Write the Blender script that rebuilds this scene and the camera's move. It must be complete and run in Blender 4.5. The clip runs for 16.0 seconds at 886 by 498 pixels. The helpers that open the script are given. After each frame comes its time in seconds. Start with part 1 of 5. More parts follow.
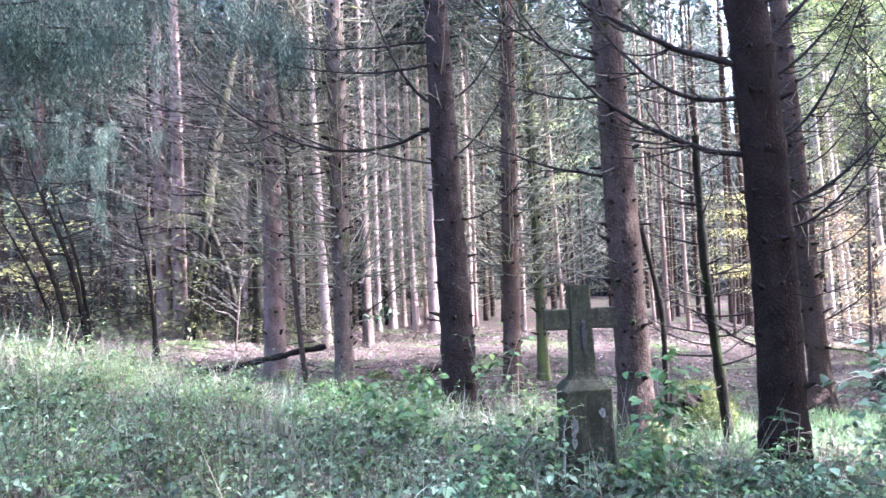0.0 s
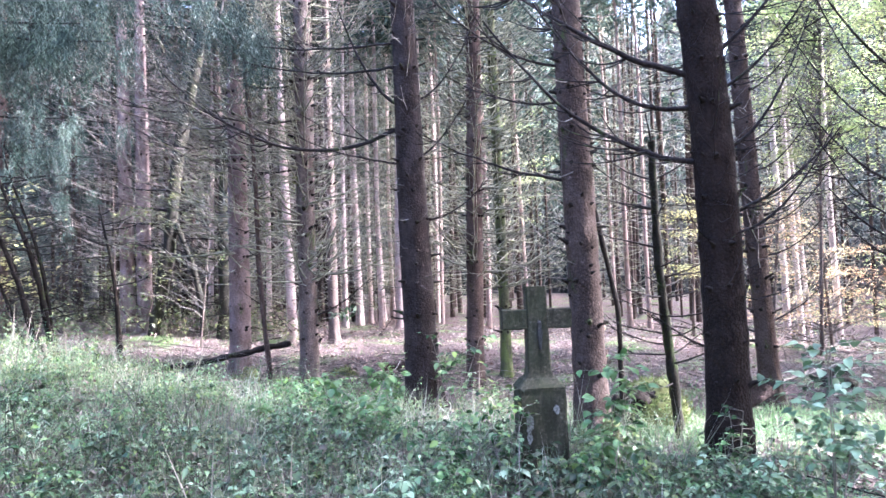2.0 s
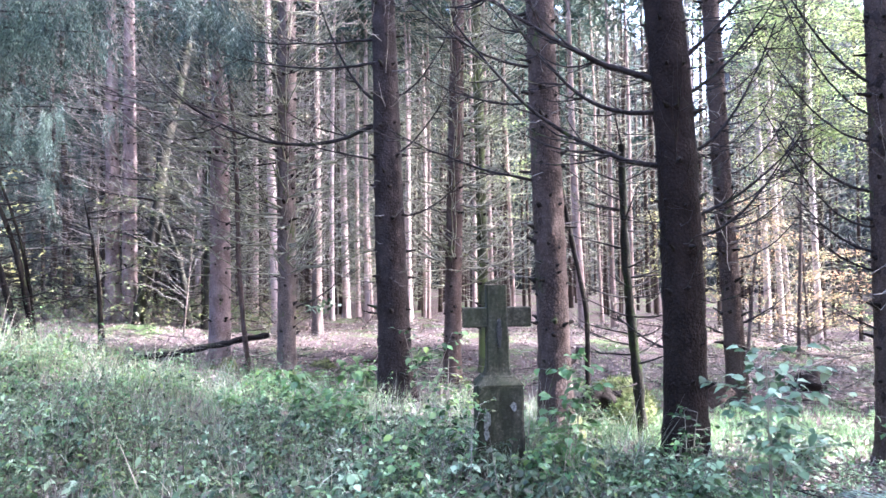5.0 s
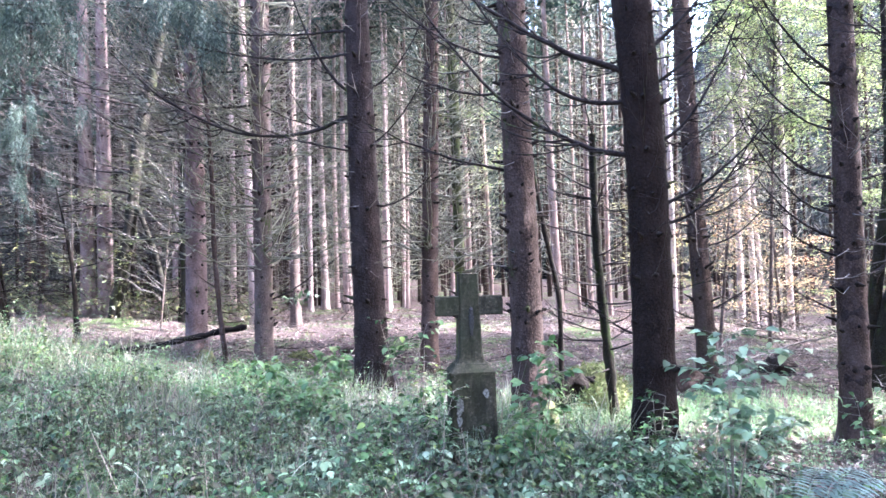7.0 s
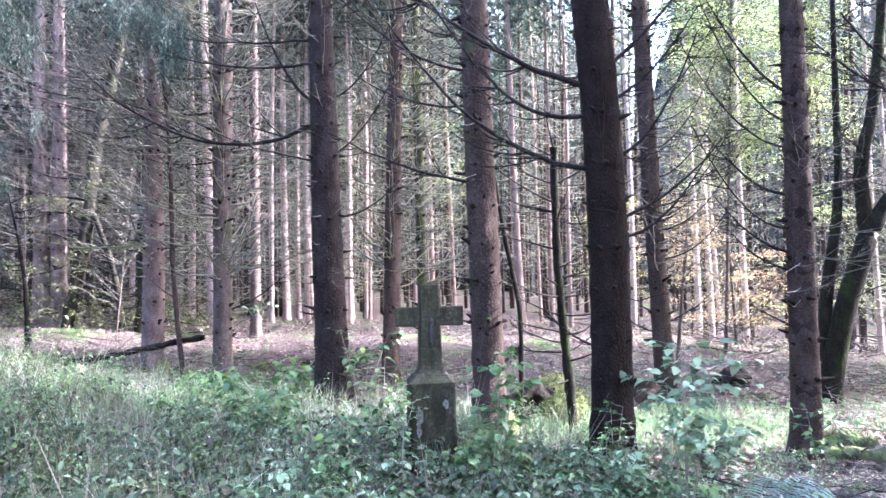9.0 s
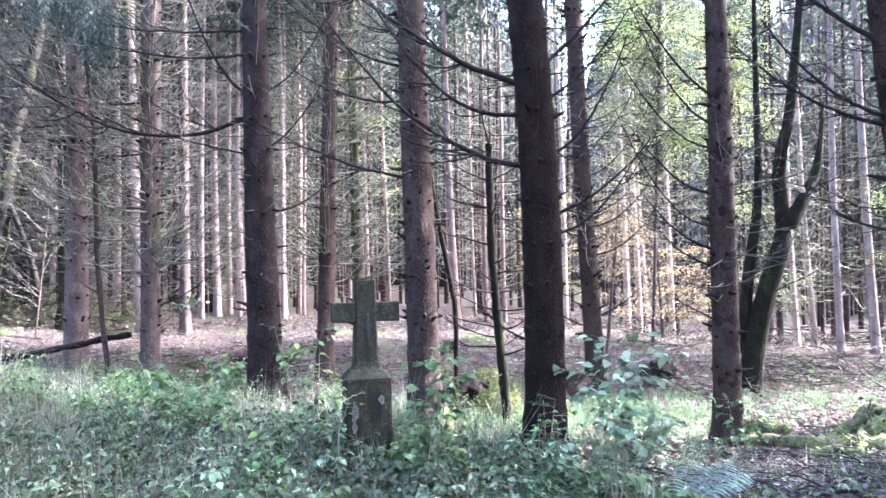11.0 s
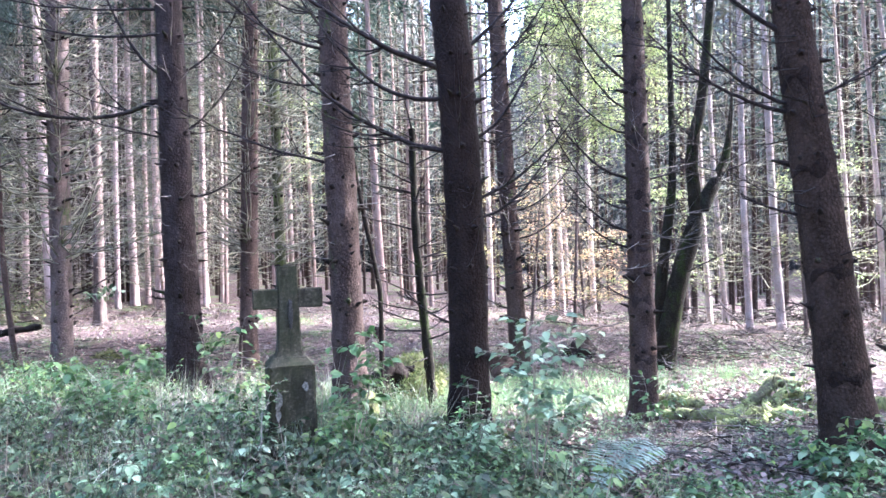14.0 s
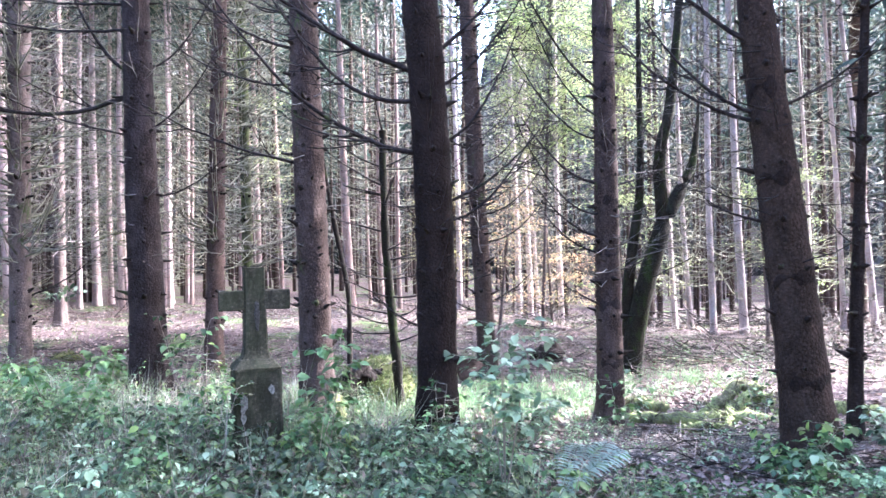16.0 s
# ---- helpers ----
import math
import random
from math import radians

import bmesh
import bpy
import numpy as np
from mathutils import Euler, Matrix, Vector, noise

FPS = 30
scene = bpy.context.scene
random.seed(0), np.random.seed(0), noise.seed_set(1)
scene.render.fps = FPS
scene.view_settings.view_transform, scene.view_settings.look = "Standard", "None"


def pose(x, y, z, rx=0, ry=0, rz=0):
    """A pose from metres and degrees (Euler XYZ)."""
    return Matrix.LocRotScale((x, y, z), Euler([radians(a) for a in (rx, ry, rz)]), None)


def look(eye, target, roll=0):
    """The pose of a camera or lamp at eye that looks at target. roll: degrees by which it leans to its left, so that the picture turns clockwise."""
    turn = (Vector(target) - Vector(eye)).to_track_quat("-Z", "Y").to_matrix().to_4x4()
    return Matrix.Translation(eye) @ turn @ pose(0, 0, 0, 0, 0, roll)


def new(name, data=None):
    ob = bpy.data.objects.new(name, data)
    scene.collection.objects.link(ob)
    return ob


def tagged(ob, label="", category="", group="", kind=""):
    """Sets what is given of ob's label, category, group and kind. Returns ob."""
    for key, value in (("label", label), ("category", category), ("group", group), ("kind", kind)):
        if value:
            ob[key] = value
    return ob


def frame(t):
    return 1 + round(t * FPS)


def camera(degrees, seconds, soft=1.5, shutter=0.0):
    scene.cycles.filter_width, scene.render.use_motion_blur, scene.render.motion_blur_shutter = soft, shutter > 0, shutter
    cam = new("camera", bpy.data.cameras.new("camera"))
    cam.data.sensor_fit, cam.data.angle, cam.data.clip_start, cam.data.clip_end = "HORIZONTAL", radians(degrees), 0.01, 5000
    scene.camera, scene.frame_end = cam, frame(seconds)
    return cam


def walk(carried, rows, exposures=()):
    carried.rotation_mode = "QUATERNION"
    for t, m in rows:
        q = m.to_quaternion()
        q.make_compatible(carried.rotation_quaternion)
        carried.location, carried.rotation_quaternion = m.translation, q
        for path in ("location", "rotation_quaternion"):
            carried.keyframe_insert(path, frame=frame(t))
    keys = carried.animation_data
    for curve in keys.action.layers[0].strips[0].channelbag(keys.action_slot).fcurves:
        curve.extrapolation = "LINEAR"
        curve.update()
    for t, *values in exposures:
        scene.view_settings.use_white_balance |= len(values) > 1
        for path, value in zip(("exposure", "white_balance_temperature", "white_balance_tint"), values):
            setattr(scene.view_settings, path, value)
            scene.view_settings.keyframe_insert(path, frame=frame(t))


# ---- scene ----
cam = camera(62.3, 16.0, soft=1.6)
PATH = [
    (0, (-0.45, 0.408, 1.625), (-0.641, 2.397, 1.712), -1.2),
    (0.5, (-0.449, 0.357, 1.636), (-0.637, 2.347, 1.722), -1.1),
    (1, (-0.41, 0.293, 1.652), (-0.644, 2.277, 1.75), -1.7),
    (1.5, (-0.388, 0.283, 1.664), (-0.565, 2.273, 1.766), -0.7),
    (2, (-0.367, 0.242, 1.666), (-0.475, 2.238, 1.74), -0.8),
    (2.5, (-0.383, 0.191, 1.659), (-0.418, 2.19, 1.712), 0.8),
    (3, (-0.36, 0.2, 1.662), (-0.383, 2.199, 1.728), 1.1),
    (3.5, (-0.264, 0.222, 1.687), (-0.32, 2.22, 1.748), 0.6),
    (3.7, (-0.232, 0.222, 1.696), (-0.308, 2.22, 1.755), 1.0),
    (5.8, (0.001, 0.118, 1.692), (-0.108, 2.114, 1.75), 0.2),
    (6, (0.01, 0.107, 1.692), (-0.091, 2.103, 1.751), 0.3),
    (6.5, (0.008, 0.094, 1.701), (-0.067, 2.092, 1.741), -0.4),
    (7, (0.012, 0.096, 1.689), (-0.036, 2.095, 1.72), -0.2),
    (7.5, (0.015, 0.107, 1.678), (-0.016, 2.107, 1.707), -0.3),
    (8, (0.031, 0.121, 1.674), (0.026, 2.121, 1.709), 0.2),
    (8.5, (0.028, 0.11, 1.677), (0.056, 2.109, 1.726), 0.2),
    (9, (0.034, 0.086, 1.68), (0.085, 2.085, 1.743), 0.3),
    (9.2, (0.031, 0.078, 1.678), (0.103, 2.075, 1.753), 0.4),
    (11.3, (0.018, 0.066, 1.684), (0.258, 2.052, 1.72), 0.2),
    (11.5, (0.024, 0.073, 1.681), (0.269, 2.058, 1.701), 0.1),
    (12, (0.028, 0.074, 1.679), (0.305, 2.055, 1.689), -0.0),
    (12.5, (0.033, 0.065, 1.683), (0.343, 2.041, 1.704), 0.0),
    (13, (0.041, 0.049, 1.688), (0.378, 2.02, 1.716), 0.3),
    (13.5, (0.038, 0.056, 1.672), (0.408, 2.021, 1.692), 0.1),
    (14, (0.049, 0.048, 1.68), (0.474, 2.003, 1.69), -0.3),
    (14.5, (0.043, 0.044, 1.683), (0.501, 1.991, 1.691), -0.2),
    (15, (0.047, 0.046, 1.692), (0.534, 1.986, 1.7), 0.2),
    (15.5, (0.052, 0.057, 1.686), (0.566, 1.99, 1.693), 0.4),
    (16, (0.049, 0.064, 1.683), (0.556, 1.999, 1.7), 0.3),
]
LOOK = (4.51, 5170.0, 18.0)  # stops, kelvin, tint
walk(cam, [(t, look(eye, target, roll)) for t, eye, target, roll in PATH], ((0.0, *LOOK), (16.0, *LOOK)))

# ---- world and light ----
SUN_FROM = Vector((0.80, 0.04, 0.60)).normalized()
elev = math.asin(SUN_FROM.z)
world = bpy.data.worlds.new("sky")
scene.world = world
world.use_nodes = True
wn = world.node_tree
sky = wn.nodes.new("ShaderNodeTexSky")
sky.sky_type = "NISHITA"
sky.sun_disc = False
sky.sun_elevation = elev
sky.sun_rotation = math.atan2(SUN_FROM.x, SUN_FROM.y)
sky.air_density, sky.dust_density, sky.ozone_density = 1.0, 6.0, 0.6
wn.links.new(sky.outputs[0], wn.nodes["Background"].inputs[0])
wn.nodes["Background"].inputs[1].default_value = 0.15

sun = new("sun", bpy.data.lights.new("sun", "SUN"))
sun.data.energy = 3.0
sun.data.angle = radians(0.6)
sun.data.color = (1.0, 0.90, 0.80)
sun.matrix_world = look(SUN_FROM * 60, (0, 0, 0))

# ---- small helpers ----
rng = np.random.default_rng(7)


def quads(name, V, F, mat, parent=None, label="", smooth=False):
    """One mesh object from vertex and four-corner face arrays."""
    V, F = np.asarray(V, np.float32).reshape(-1, 3), np.asarray(F, np.int32).reshape(-1, 4)
    me = bpy.data.meshes.new(name)
    me.vertices.add(len(V))
    me.vertices.foreach_set("co", V.ravel())
    me.loops.add(F.size)
    me.loops.foreach_set("vertex_index", F.ravel())
    me.polygons.add(len(F))
    me.polygons.foreach_set("loop_start", np.arange(0, F.size, 4, dtype=np.int32))
    if smooth:
        me.polygons.foreach_set("use_smooth", np.ones(len(F), bool))
    me.update(calc_edges=True)
    me.materials.append(mat)
    ob = new(name, me)
    if parent is not None:
        ob.parent = parent
    if label:
        ob["label"] = label
    return ob


def part(name, bm, mat, parent=None, label="", smooth=False):
    me = bpy.data.meshes.new(name)
    bm.normal_update()
    bm.to_mesh(me)
    bm.free()
    me.materials.append(mat)
    if smooth:
        for p in me.polygons:
            p.use_smooth = True
    ob = new(name, me)
    if parent is not None:
        ob.parent = parent
    if label:
        ob["label"] = label
    return ob


class Heap:
    """Gathers pieces that end up in one mesh."""

    def __init__(self):
        self.v, self.f, self.n = [], [], 0

    def add(self, V, F):
        self.v.append(V), self.f.append(F + self.n)
        self.n += len(V)

    def out(self, name, mat, parent=None, label="", smooth=False):
        return quads(name, np.concatenate(self.v), np.concatenate(self.f), mat, parent, label, smooth)


def tube(points, radii, sides=6, rough=0.0, lobes=None):
    """A tapered tube round a line of points; the two ends are drawn to a point when thin."""
    p = np.asarray(points, float)
    r = np.asarray(radii, float)
    t = np.gradient(p, axis=0)
    t /= np.linalg.norm(t, axis=1)[:, None] + 1e-9
    up = np.where(np.abs(t[:, 2:3]) > 0.9, np.array([[1.0, 0, 0]]), np.array([[0, 0, 1.0]]))
    a = np.cross(t, up)
    a /= np.linalg.norm(a, axis=1)[:, None]
    b = np.cross(t, a)
    w = np.linspace(0, 2 * np.pi, sides, endpoint=False)
    rr = r[:, None] * (1 + (rng.uniform(-rough, rough, (len(p), sides)) if rough else 0))
    if lobes is not None:
        rr = rr * lobes
    V = p[:, None] + rr[..., None] * (np.cos(w)[None, :, None] * a[:, None] + np.sin(w)[None, :, None] * b[:, None])
    i, j = np.meshgrid(np.arange(len(p) - 1), np.arange(sides), indexing="ij")
    k = (j + 1) % sides
    F = np.stack([i * sides + j, i * sides + k, (i + 1) * sides + k, (i + 1) * sides + j], -1).reshape(-1, 4)
    return V.reshape(-1, 3), F


def twig_cloud(feet, count, z0, z1, reach, r, rise=(-0.35, 0.15), curl=(0.1, 0.8), forks=2, thin=False):
    """Many fine curved dead twigs at once, growing from trunks given by foot x, y, z, lean and radius."""
    h = Heap()
    m = len(feet) * count
    f = np.repeat(np.asarray(feet, float), count, 0)
    z = rng.uniform(z0, z1, m)
    az = rng.uniform(0, 6.283, m)
    L = rng.uniform(*reach, m) * (0.55 + 0.45 * np.clip((z1 - z) / (z1 - z0) * 2, 0, 1))
    start = np.stack([f[:, 0] + f[:, 3] * z + np.cos(az) * f[:, 4] * 0.6, f[:, 1] + np.sin(az) * f[:, 4] * 0.6, f[:, 2] + z], 1)
    way = np.stack([np.cos(az), np.sin(az), np.zeros(m)], 1)
    ri, cu = rng.uniform(*rise, m) * L, rng.uniform(*curl, m) * L
    rad = np.full(m, r) * rng.uniform(0.6, 1.3, m)
    for level in range(forks + 1):
        k = len(start)
        t = np.linspace(0, 1, 5)
        wob = np.cumsum(rng.normal(0, 0.05, (k, 5, 3)), 1) * L[:, None, None] * 0.35
        wob[:, 0] = 0
        P_ = start[:, None] + way[:, None] * (L[:, None] * t)[..., None] + wob
        P_[:, :, 2] += ri[:, None] * t + cu[:, None] * t * t
        side = np.stack([-way[:, 1], way[:, 0], np.zeros(k)], 1)
        rr = rad[:, None] * np.array([1.0, 0.8, 0.6, 0.42, 0.2])
        ring = [side[:, None] * rr[..., None], (-0.5 * side + np.array([0, 0, 0.87]))[:, None] * rr[..., None], (-0.5 * side - np.array([0, 0, 0.87]))[:, None] * rr[..., None]]
        V = (P_[:, :, None] + np.stack(ring, 2)).reshape(-1, 3)
        i, j = np.meshgrid(np.arange(4), np.arange(3), indexing="ij")
        q = (j + 1) % 3
        F = np.arange(k)[:, None, None, None] * 15 + np.stack([i * 3 + j, i * 3 + q, (i + 1) * 3 + q, (i + 1) * 3 + j], -1)[None]
        if not (thin and level == forks):
            h.add(V, F.reshape(-1, 4))
        pick = rng.integers(1, 4, k)
        start = P_[np.arange(k), pick]
        turn = rng.choice([-1, 1], k) * rng.uniform(0.4, 1.0, k)
        c, s_ = np.cos(turn)[:, None], np.sin(turn)[:, None]
        way = np.concatenate([way[:, :1] * c - way[:, 1:2] * s_, way[:, :1] * s_ + way[:, 1:2] * c, way[:, 2:]], 1)
        L = L * rng.uniform(0.35, 0.65, k)
        ri, cu, rad = L * rng.uniform(-0.2, 0.4, k), L * rng.uniform(0, 0.4, k), rad * 0.6
    return h


def unit(v):
    return v / (np.linalg.norm(v, axis=-1, keepdims=True) + 1e-9)


def blades(at, way, normal, length, width, fold=0.25, bend=0.15, full=False):
    """Leaves: each a folded, bent blade in two halves; full ones have a rounded outline."""
    n = len(at)
    way = unit(way)
    side = unit(np.cross(way, normal))
    nor = np.cross(side, way)
    L, W = np.broadcast_to(length, n)[:, None], np.broadcast_to(width, n)[:, None]

    def spot(u, w):
        return at + way * L * u + side * W * w + nor * (W * fold * abs(w) * 2 + L * bend * (0.9 * u - 1.6 * u * u))
    if full:
        V = np.stack([spot(0, 0), spot(0.5, 0), spot(1, 0), spot(0.18, -0.36), spot(0.5, -0.5), spot(0.8, -0.27), spot(0.18, 0.36), spot(0.5, 0.5), spot(0.8, 0.27)], 1).reshape(-1, 3)
        o = np.arange(n)[:, None] * 9
        F = np.concatenate([o + np.array([q]) for q in ([0, 1, 4, 3], [1, 2, 5, 4], [0, 6, 7, 1], [1, 7, 8, 2])])
    else:
        V = np.stack([spot(0, 0), spot(0.42, -0.5), spot(0.48, 0), spot(0.42, 0.5), spot(1, 0)], 1).reshape(-1, 3)
        o = np.arange(n)[:, None] * 5
        F = np.concatenate([o + np.array([[0, 2, 4, 1]]), o + np.array([[0, 3, 4, 2]])])
    return V, F


def spray(at, way, length, width):
    """Flat narrow diamonds: needle twigs and grass."""
    n = len(at)
    side = unit(np.cross(way, rng.normal(size=(n, 3))))
    L, W = np.broadcast_to(length, n)[:, None], np.broadcast_to(width, n)[:, None]
    way = unit(way)
    V = np.stack([at, at + way * L * 0.4 - side * W * 0.5, at + way * L, at + way * L * 0.4 + side * W * 0.5], 1).reshape(-1, 3)
    return V, np.arange(n * 4).reshape(-1, 4)


# ---- materials ----
def material(name):
    m = bpy.data.materials.new(name)
    m.use_nodes = True
    nt = m.node_tree
    nt.nodes["Principled BSDF"].inputs["Specular IOR Level"].default_value = 0.12
    return m, nt, nt.nodes["Principled BSDF"]


def add(nt, kind, **values):
    n = nt.nodes.new(kind)
    for k, v in values.items():
        if k in n.inputs:
            n.inputs[k].default_value = v
    return n


def ramp(nt, source, *stops):
    r = nt.nodes.new("ShaderNodeValToRGB")
    e = r.color_ramp.elements
    while len(e) < len(stops):
        e.new(0.5)
    for el, (at, col) in zip(e, stops):
        el.position, el.color = at, (*col, 1)
    nt.links.new(source, r.inputs[0])
    return r.outputs[0]


def mixed(nt, fac, a, b, kind="MIX"):
    m = nt.nodes.new("ShaderNodeMix")
    m.data_type, m.blend_type = "RGBA", kind
    for sock, val in ((m.inputs[0], fac), (m.inputs[6], a), (m.inputs[7], b)):
        if isinstance(val, bpy.types.NodeSocket):
            nt.links.new(val, sock)
        else:
            sock.default_value = val if isinstance(val, float) else (*val, 1)
    return m.outputs[2]


def coords(nt, sx=1, sy=1, sz=1):
    g = nt.nodes.new("ShaderNodeNewGeometry")
    m = nt.nodes.new("ShaderNodeMapping")
    m.inputs["Scale"].default_value = (sx, sy, sz)
    nt.links.new(g.outputs["Position"], m.inputs[0])
    return m.outputs[0]


def noise_of(nt, vec, scale, detail=4.0, rough=0.6):
    n = add(nt, "ShaderNodeTexNoise", Scale=scale, Detail=detail, Roughness=rough)
    nt.links.new(vec, n.inputs["Vector"])
    return n.outputs[0]


def bumped(nt, p, height, strength, dist):
    b = add(nt, "ShaderNodeBump", Strength=strength, Distance=dist)
    nt.links.new(height, b.inputs["Height"])
    nt.links.new(b.outputs[0], p.inputs["Normal"])


def bark(name, dark, mid, light, moss=0.0, mosscol=(0.045, 0.058, 0.018), flat=0.85):
    m, nt, p = material(name)
    v = coords(nt, 1, 1, flat)
    fine, coarse = noise_of(nt, v, 55, 6, 0.7), noise_of(nt, coords(nt, 1, 1, 0.6), 6, 3)
    vor = add(nt, "ShaderNodeTexVoronoi", Scale=38.0)
    nt.links.new(v, vor.inputs["Vector"])
    c = ramp(nt, fine, (0.28, dark), (0.50, mid), (0.76, light))
    c = mixed(nt, ramp(nt, vor.outputs["Distance"], (0.0, (0.0, 0.0, 0.0)), (0.55, (0.55, 0.55, 0.55))), c, dark)
    c = mixed(nt, ramp(nt, coarse, (0.4, (0, 0, 0)), (0.7, (0.4, 0.4, 0.4))), c, light)
    lich = ramp(nt, noise_of(nt, coords(nt), 14, 5, 0.75), (0.62, (0, 0, 0)), (0.72, (0.6, 0.6, 0.6)))
    c = mixed(nt, lich, c, tuple(min(0.27, 1.7 * q) for q in light))
    if moss:
        k = ramp(nt, noise_of(nt, coords(nt, 1, 1, 0.5), 5.0, 5, 0.7), (0.62 - 0.3 * moss, (0, 0, 0)), (0.72 - 0.25 * moss, (1, 1, 1)))
        c = mixed(nt, k, c, mosscol)
    nt.links.new(c, p.inputs["Base Color"])
    p.inputs["Roughness"].default_value = 0.92
    p.inputs["Specular IOR Level"].default_value = 0.12
    h = mixed(nt, 0.5, fine, vor.outputs["Distance"])
    bumped(nt, p, h, 0.6, 0.02)
    return m


def leaf(name, *cols, through_=0.35, rough=0.45, gloss=0.45):
    """Thin foliage: a colour for each leaf, with light passing through."""
    m, nt, p = material(name)
    g = nt.nodes.new("ShaderNodeNewGeometry")
    stops = [(i / max(1, len(cols) - 1), c) for i, c in enumerate(cols)]
    c = ramp(nt, g.outputs["Random Per Island"], *stops)
    v = noise_of(nt, coords(nt), 1.3, 3)
    c = mixed(nt, 0.75, c, ramp(nt, v, (0.3, (0.5, 0.5, 0.5)), (0.7, (1.35, 1.35, 1.3))), "MULTIPLY")
    v2 = noise_of(nt, coords(nt), 0.55, 3)
    c = mixed(nt, 0.6, c, ramp(nt, v2, (0.36, (0.85, 1.05, 0.85)), (0.5, (1.0, 1.0, 1.0)), (0.64, (1.16, 1.10, 1.02))), "MULTIPLY")
    nt.links.new(c, p.inputs["Base Color"])
    p.inputs["Roughness"].default_value = rough
    p.inputs["Specular IOR Level"].default_value = gloss
    tr = nt.nodes.new("ShaderNodeBsdfTranslucent")
    nt.links.new(c, tr.inputs[0])
    mix = nt.nodes.new("ShaderNodeMixShader")
    mix.inputs[0].default_value = through_
    nt.links.new(p.outputs[0], mix.inputs[1])
    nt.links.new(tr.outputs[0], mix.inputs[2])
    nt.links.new(mix.outputs[0], nt.nodes["Material Output"].inputs[0])
    return m


BARK = bark("spruce_bark", (0.020, 0.012, 0.009), (0.086, 0.058, 0.047), (0.16, 0.115, 0.097), 0.08)
# DARK, MID and UMBER barks carry shade in their colour besides their own brown
BARK_DARK = bark("shaded_dark_spruce_bark", (0.004, 0.0026, 0.002), (0.016, 0.0098, 0.0075), (0.036, 0.024, 0.019), 0.0)
BARK_DARK_MOSSY = bark("dark_mossy_bark", (0.005, 0.0045, 0.003), (0.017, 0.014, 0.009), (0.045, 0.038, 0.027), 0.35, (0.022, 0.030, 0.008))
# light on the left-hand trunks is put into this paler bark
BARK_PINK = bark("pinkish_spruce_bark", (0.050, 0.034, 0.030), (0.175, 0.122, 0.110), (0.31, 0.232, 0.215), 0.05)
BARK_GREY = bark("greyish_spruce_bark", (0.03, 0.022, 0.018), (0.115, 0.085, 0.072), (0.22, 0.175, 0.155), 0.1)
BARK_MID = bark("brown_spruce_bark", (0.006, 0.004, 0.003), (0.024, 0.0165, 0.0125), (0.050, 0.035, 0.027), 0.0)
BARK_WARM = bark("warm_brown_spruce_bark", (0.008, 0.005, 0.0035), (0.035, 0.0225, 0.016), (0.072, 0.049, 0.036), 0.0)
BARK_UMBER = bark("umber_spruce_bark", (0.014, 0.009, 0.007), (0.060, 0.041, 0.033), (0.118, 0.085, 0.071), 0.05)
# sunlight on the clearing's trunks is put into these two pale barks
BARK_SUNLIT = bark("sunlit_pale_spruce_bark", (0.20, 0.155, 0.145), (0.44, 0.365, 0.345), (0.62, 0.54, 0.52), 0.1)
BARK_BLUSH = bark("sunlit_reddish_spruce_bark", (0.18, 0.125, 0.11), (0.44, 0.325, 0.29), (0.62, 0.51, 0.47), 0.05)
# lilac light along the swollen trunk is tinted into this bark
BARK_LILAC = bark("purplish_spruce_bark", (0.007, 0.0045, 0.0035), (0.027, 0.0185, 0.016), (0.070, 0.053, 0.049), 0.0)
BARK_LICHEN = bark("green_lichened_bark", (0.030, 0.030, 0.016), (0.085, 0.085, 0.046), (0.18, 0.175, 0.11), 0.5, (0.105, 0.125, 0.042))
# darkened in place of the shade on the leaning mossy stems
BARK_OLIVE = bark("olive_grey_bark", (0.010, 0.009, 0.007), (0.028, 0.024, 0.019), (0.065, 0.057, 0.045), 0.3, (0.030, 0.033, 0.014))
# sun patches on the mossy logs are put into this brighter moss
MOSSLOG = bark("log_moss", (0.025, 0.024, 0.012), (0.085, 0.082, 0.040), (0.20, 0.185, 0.12), 0.6, (0.20, 0.225, 0.085))
# pinkish far trunks: their sunlight is kept in the bark's colour
BARK_FAR = bark("sunlit_young_spruce_bark", (0.14, 0.095, 0.08), (0.27, 0.19, 0.163), (0.45, 0.35, 0.315), 0.1)
# light put into colour: near twigs as dark silhouettes, far twigs sunlit and hazy
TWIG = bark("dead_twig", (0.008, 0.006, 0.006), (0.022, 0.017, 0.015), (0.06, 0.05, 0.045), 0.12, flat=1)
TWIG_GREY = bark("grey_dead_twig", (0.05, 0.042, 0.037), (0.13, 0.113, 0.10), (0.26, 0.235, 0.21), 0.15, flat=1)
# lichen grey plus the sunlight on the mid-distance twigs
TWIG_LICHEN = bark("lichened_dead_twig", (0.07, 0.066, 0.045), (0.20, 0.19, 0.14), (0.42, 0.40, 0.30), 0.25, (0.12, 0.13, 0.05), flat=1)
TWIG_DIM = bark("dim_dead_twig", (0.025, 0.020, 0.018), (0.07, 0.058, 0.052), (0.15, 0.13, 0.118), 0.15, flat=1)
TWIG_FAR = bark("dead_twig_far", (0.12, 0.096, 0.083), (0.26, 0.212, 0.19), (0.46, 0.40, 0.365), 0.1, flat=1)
DARKWOOD = bark("dark_brown_wood", (0.006, 0.005, 0.004), (0.018, 0.013, 0.010), (0.045, 0.034, 0.026), 0.1)
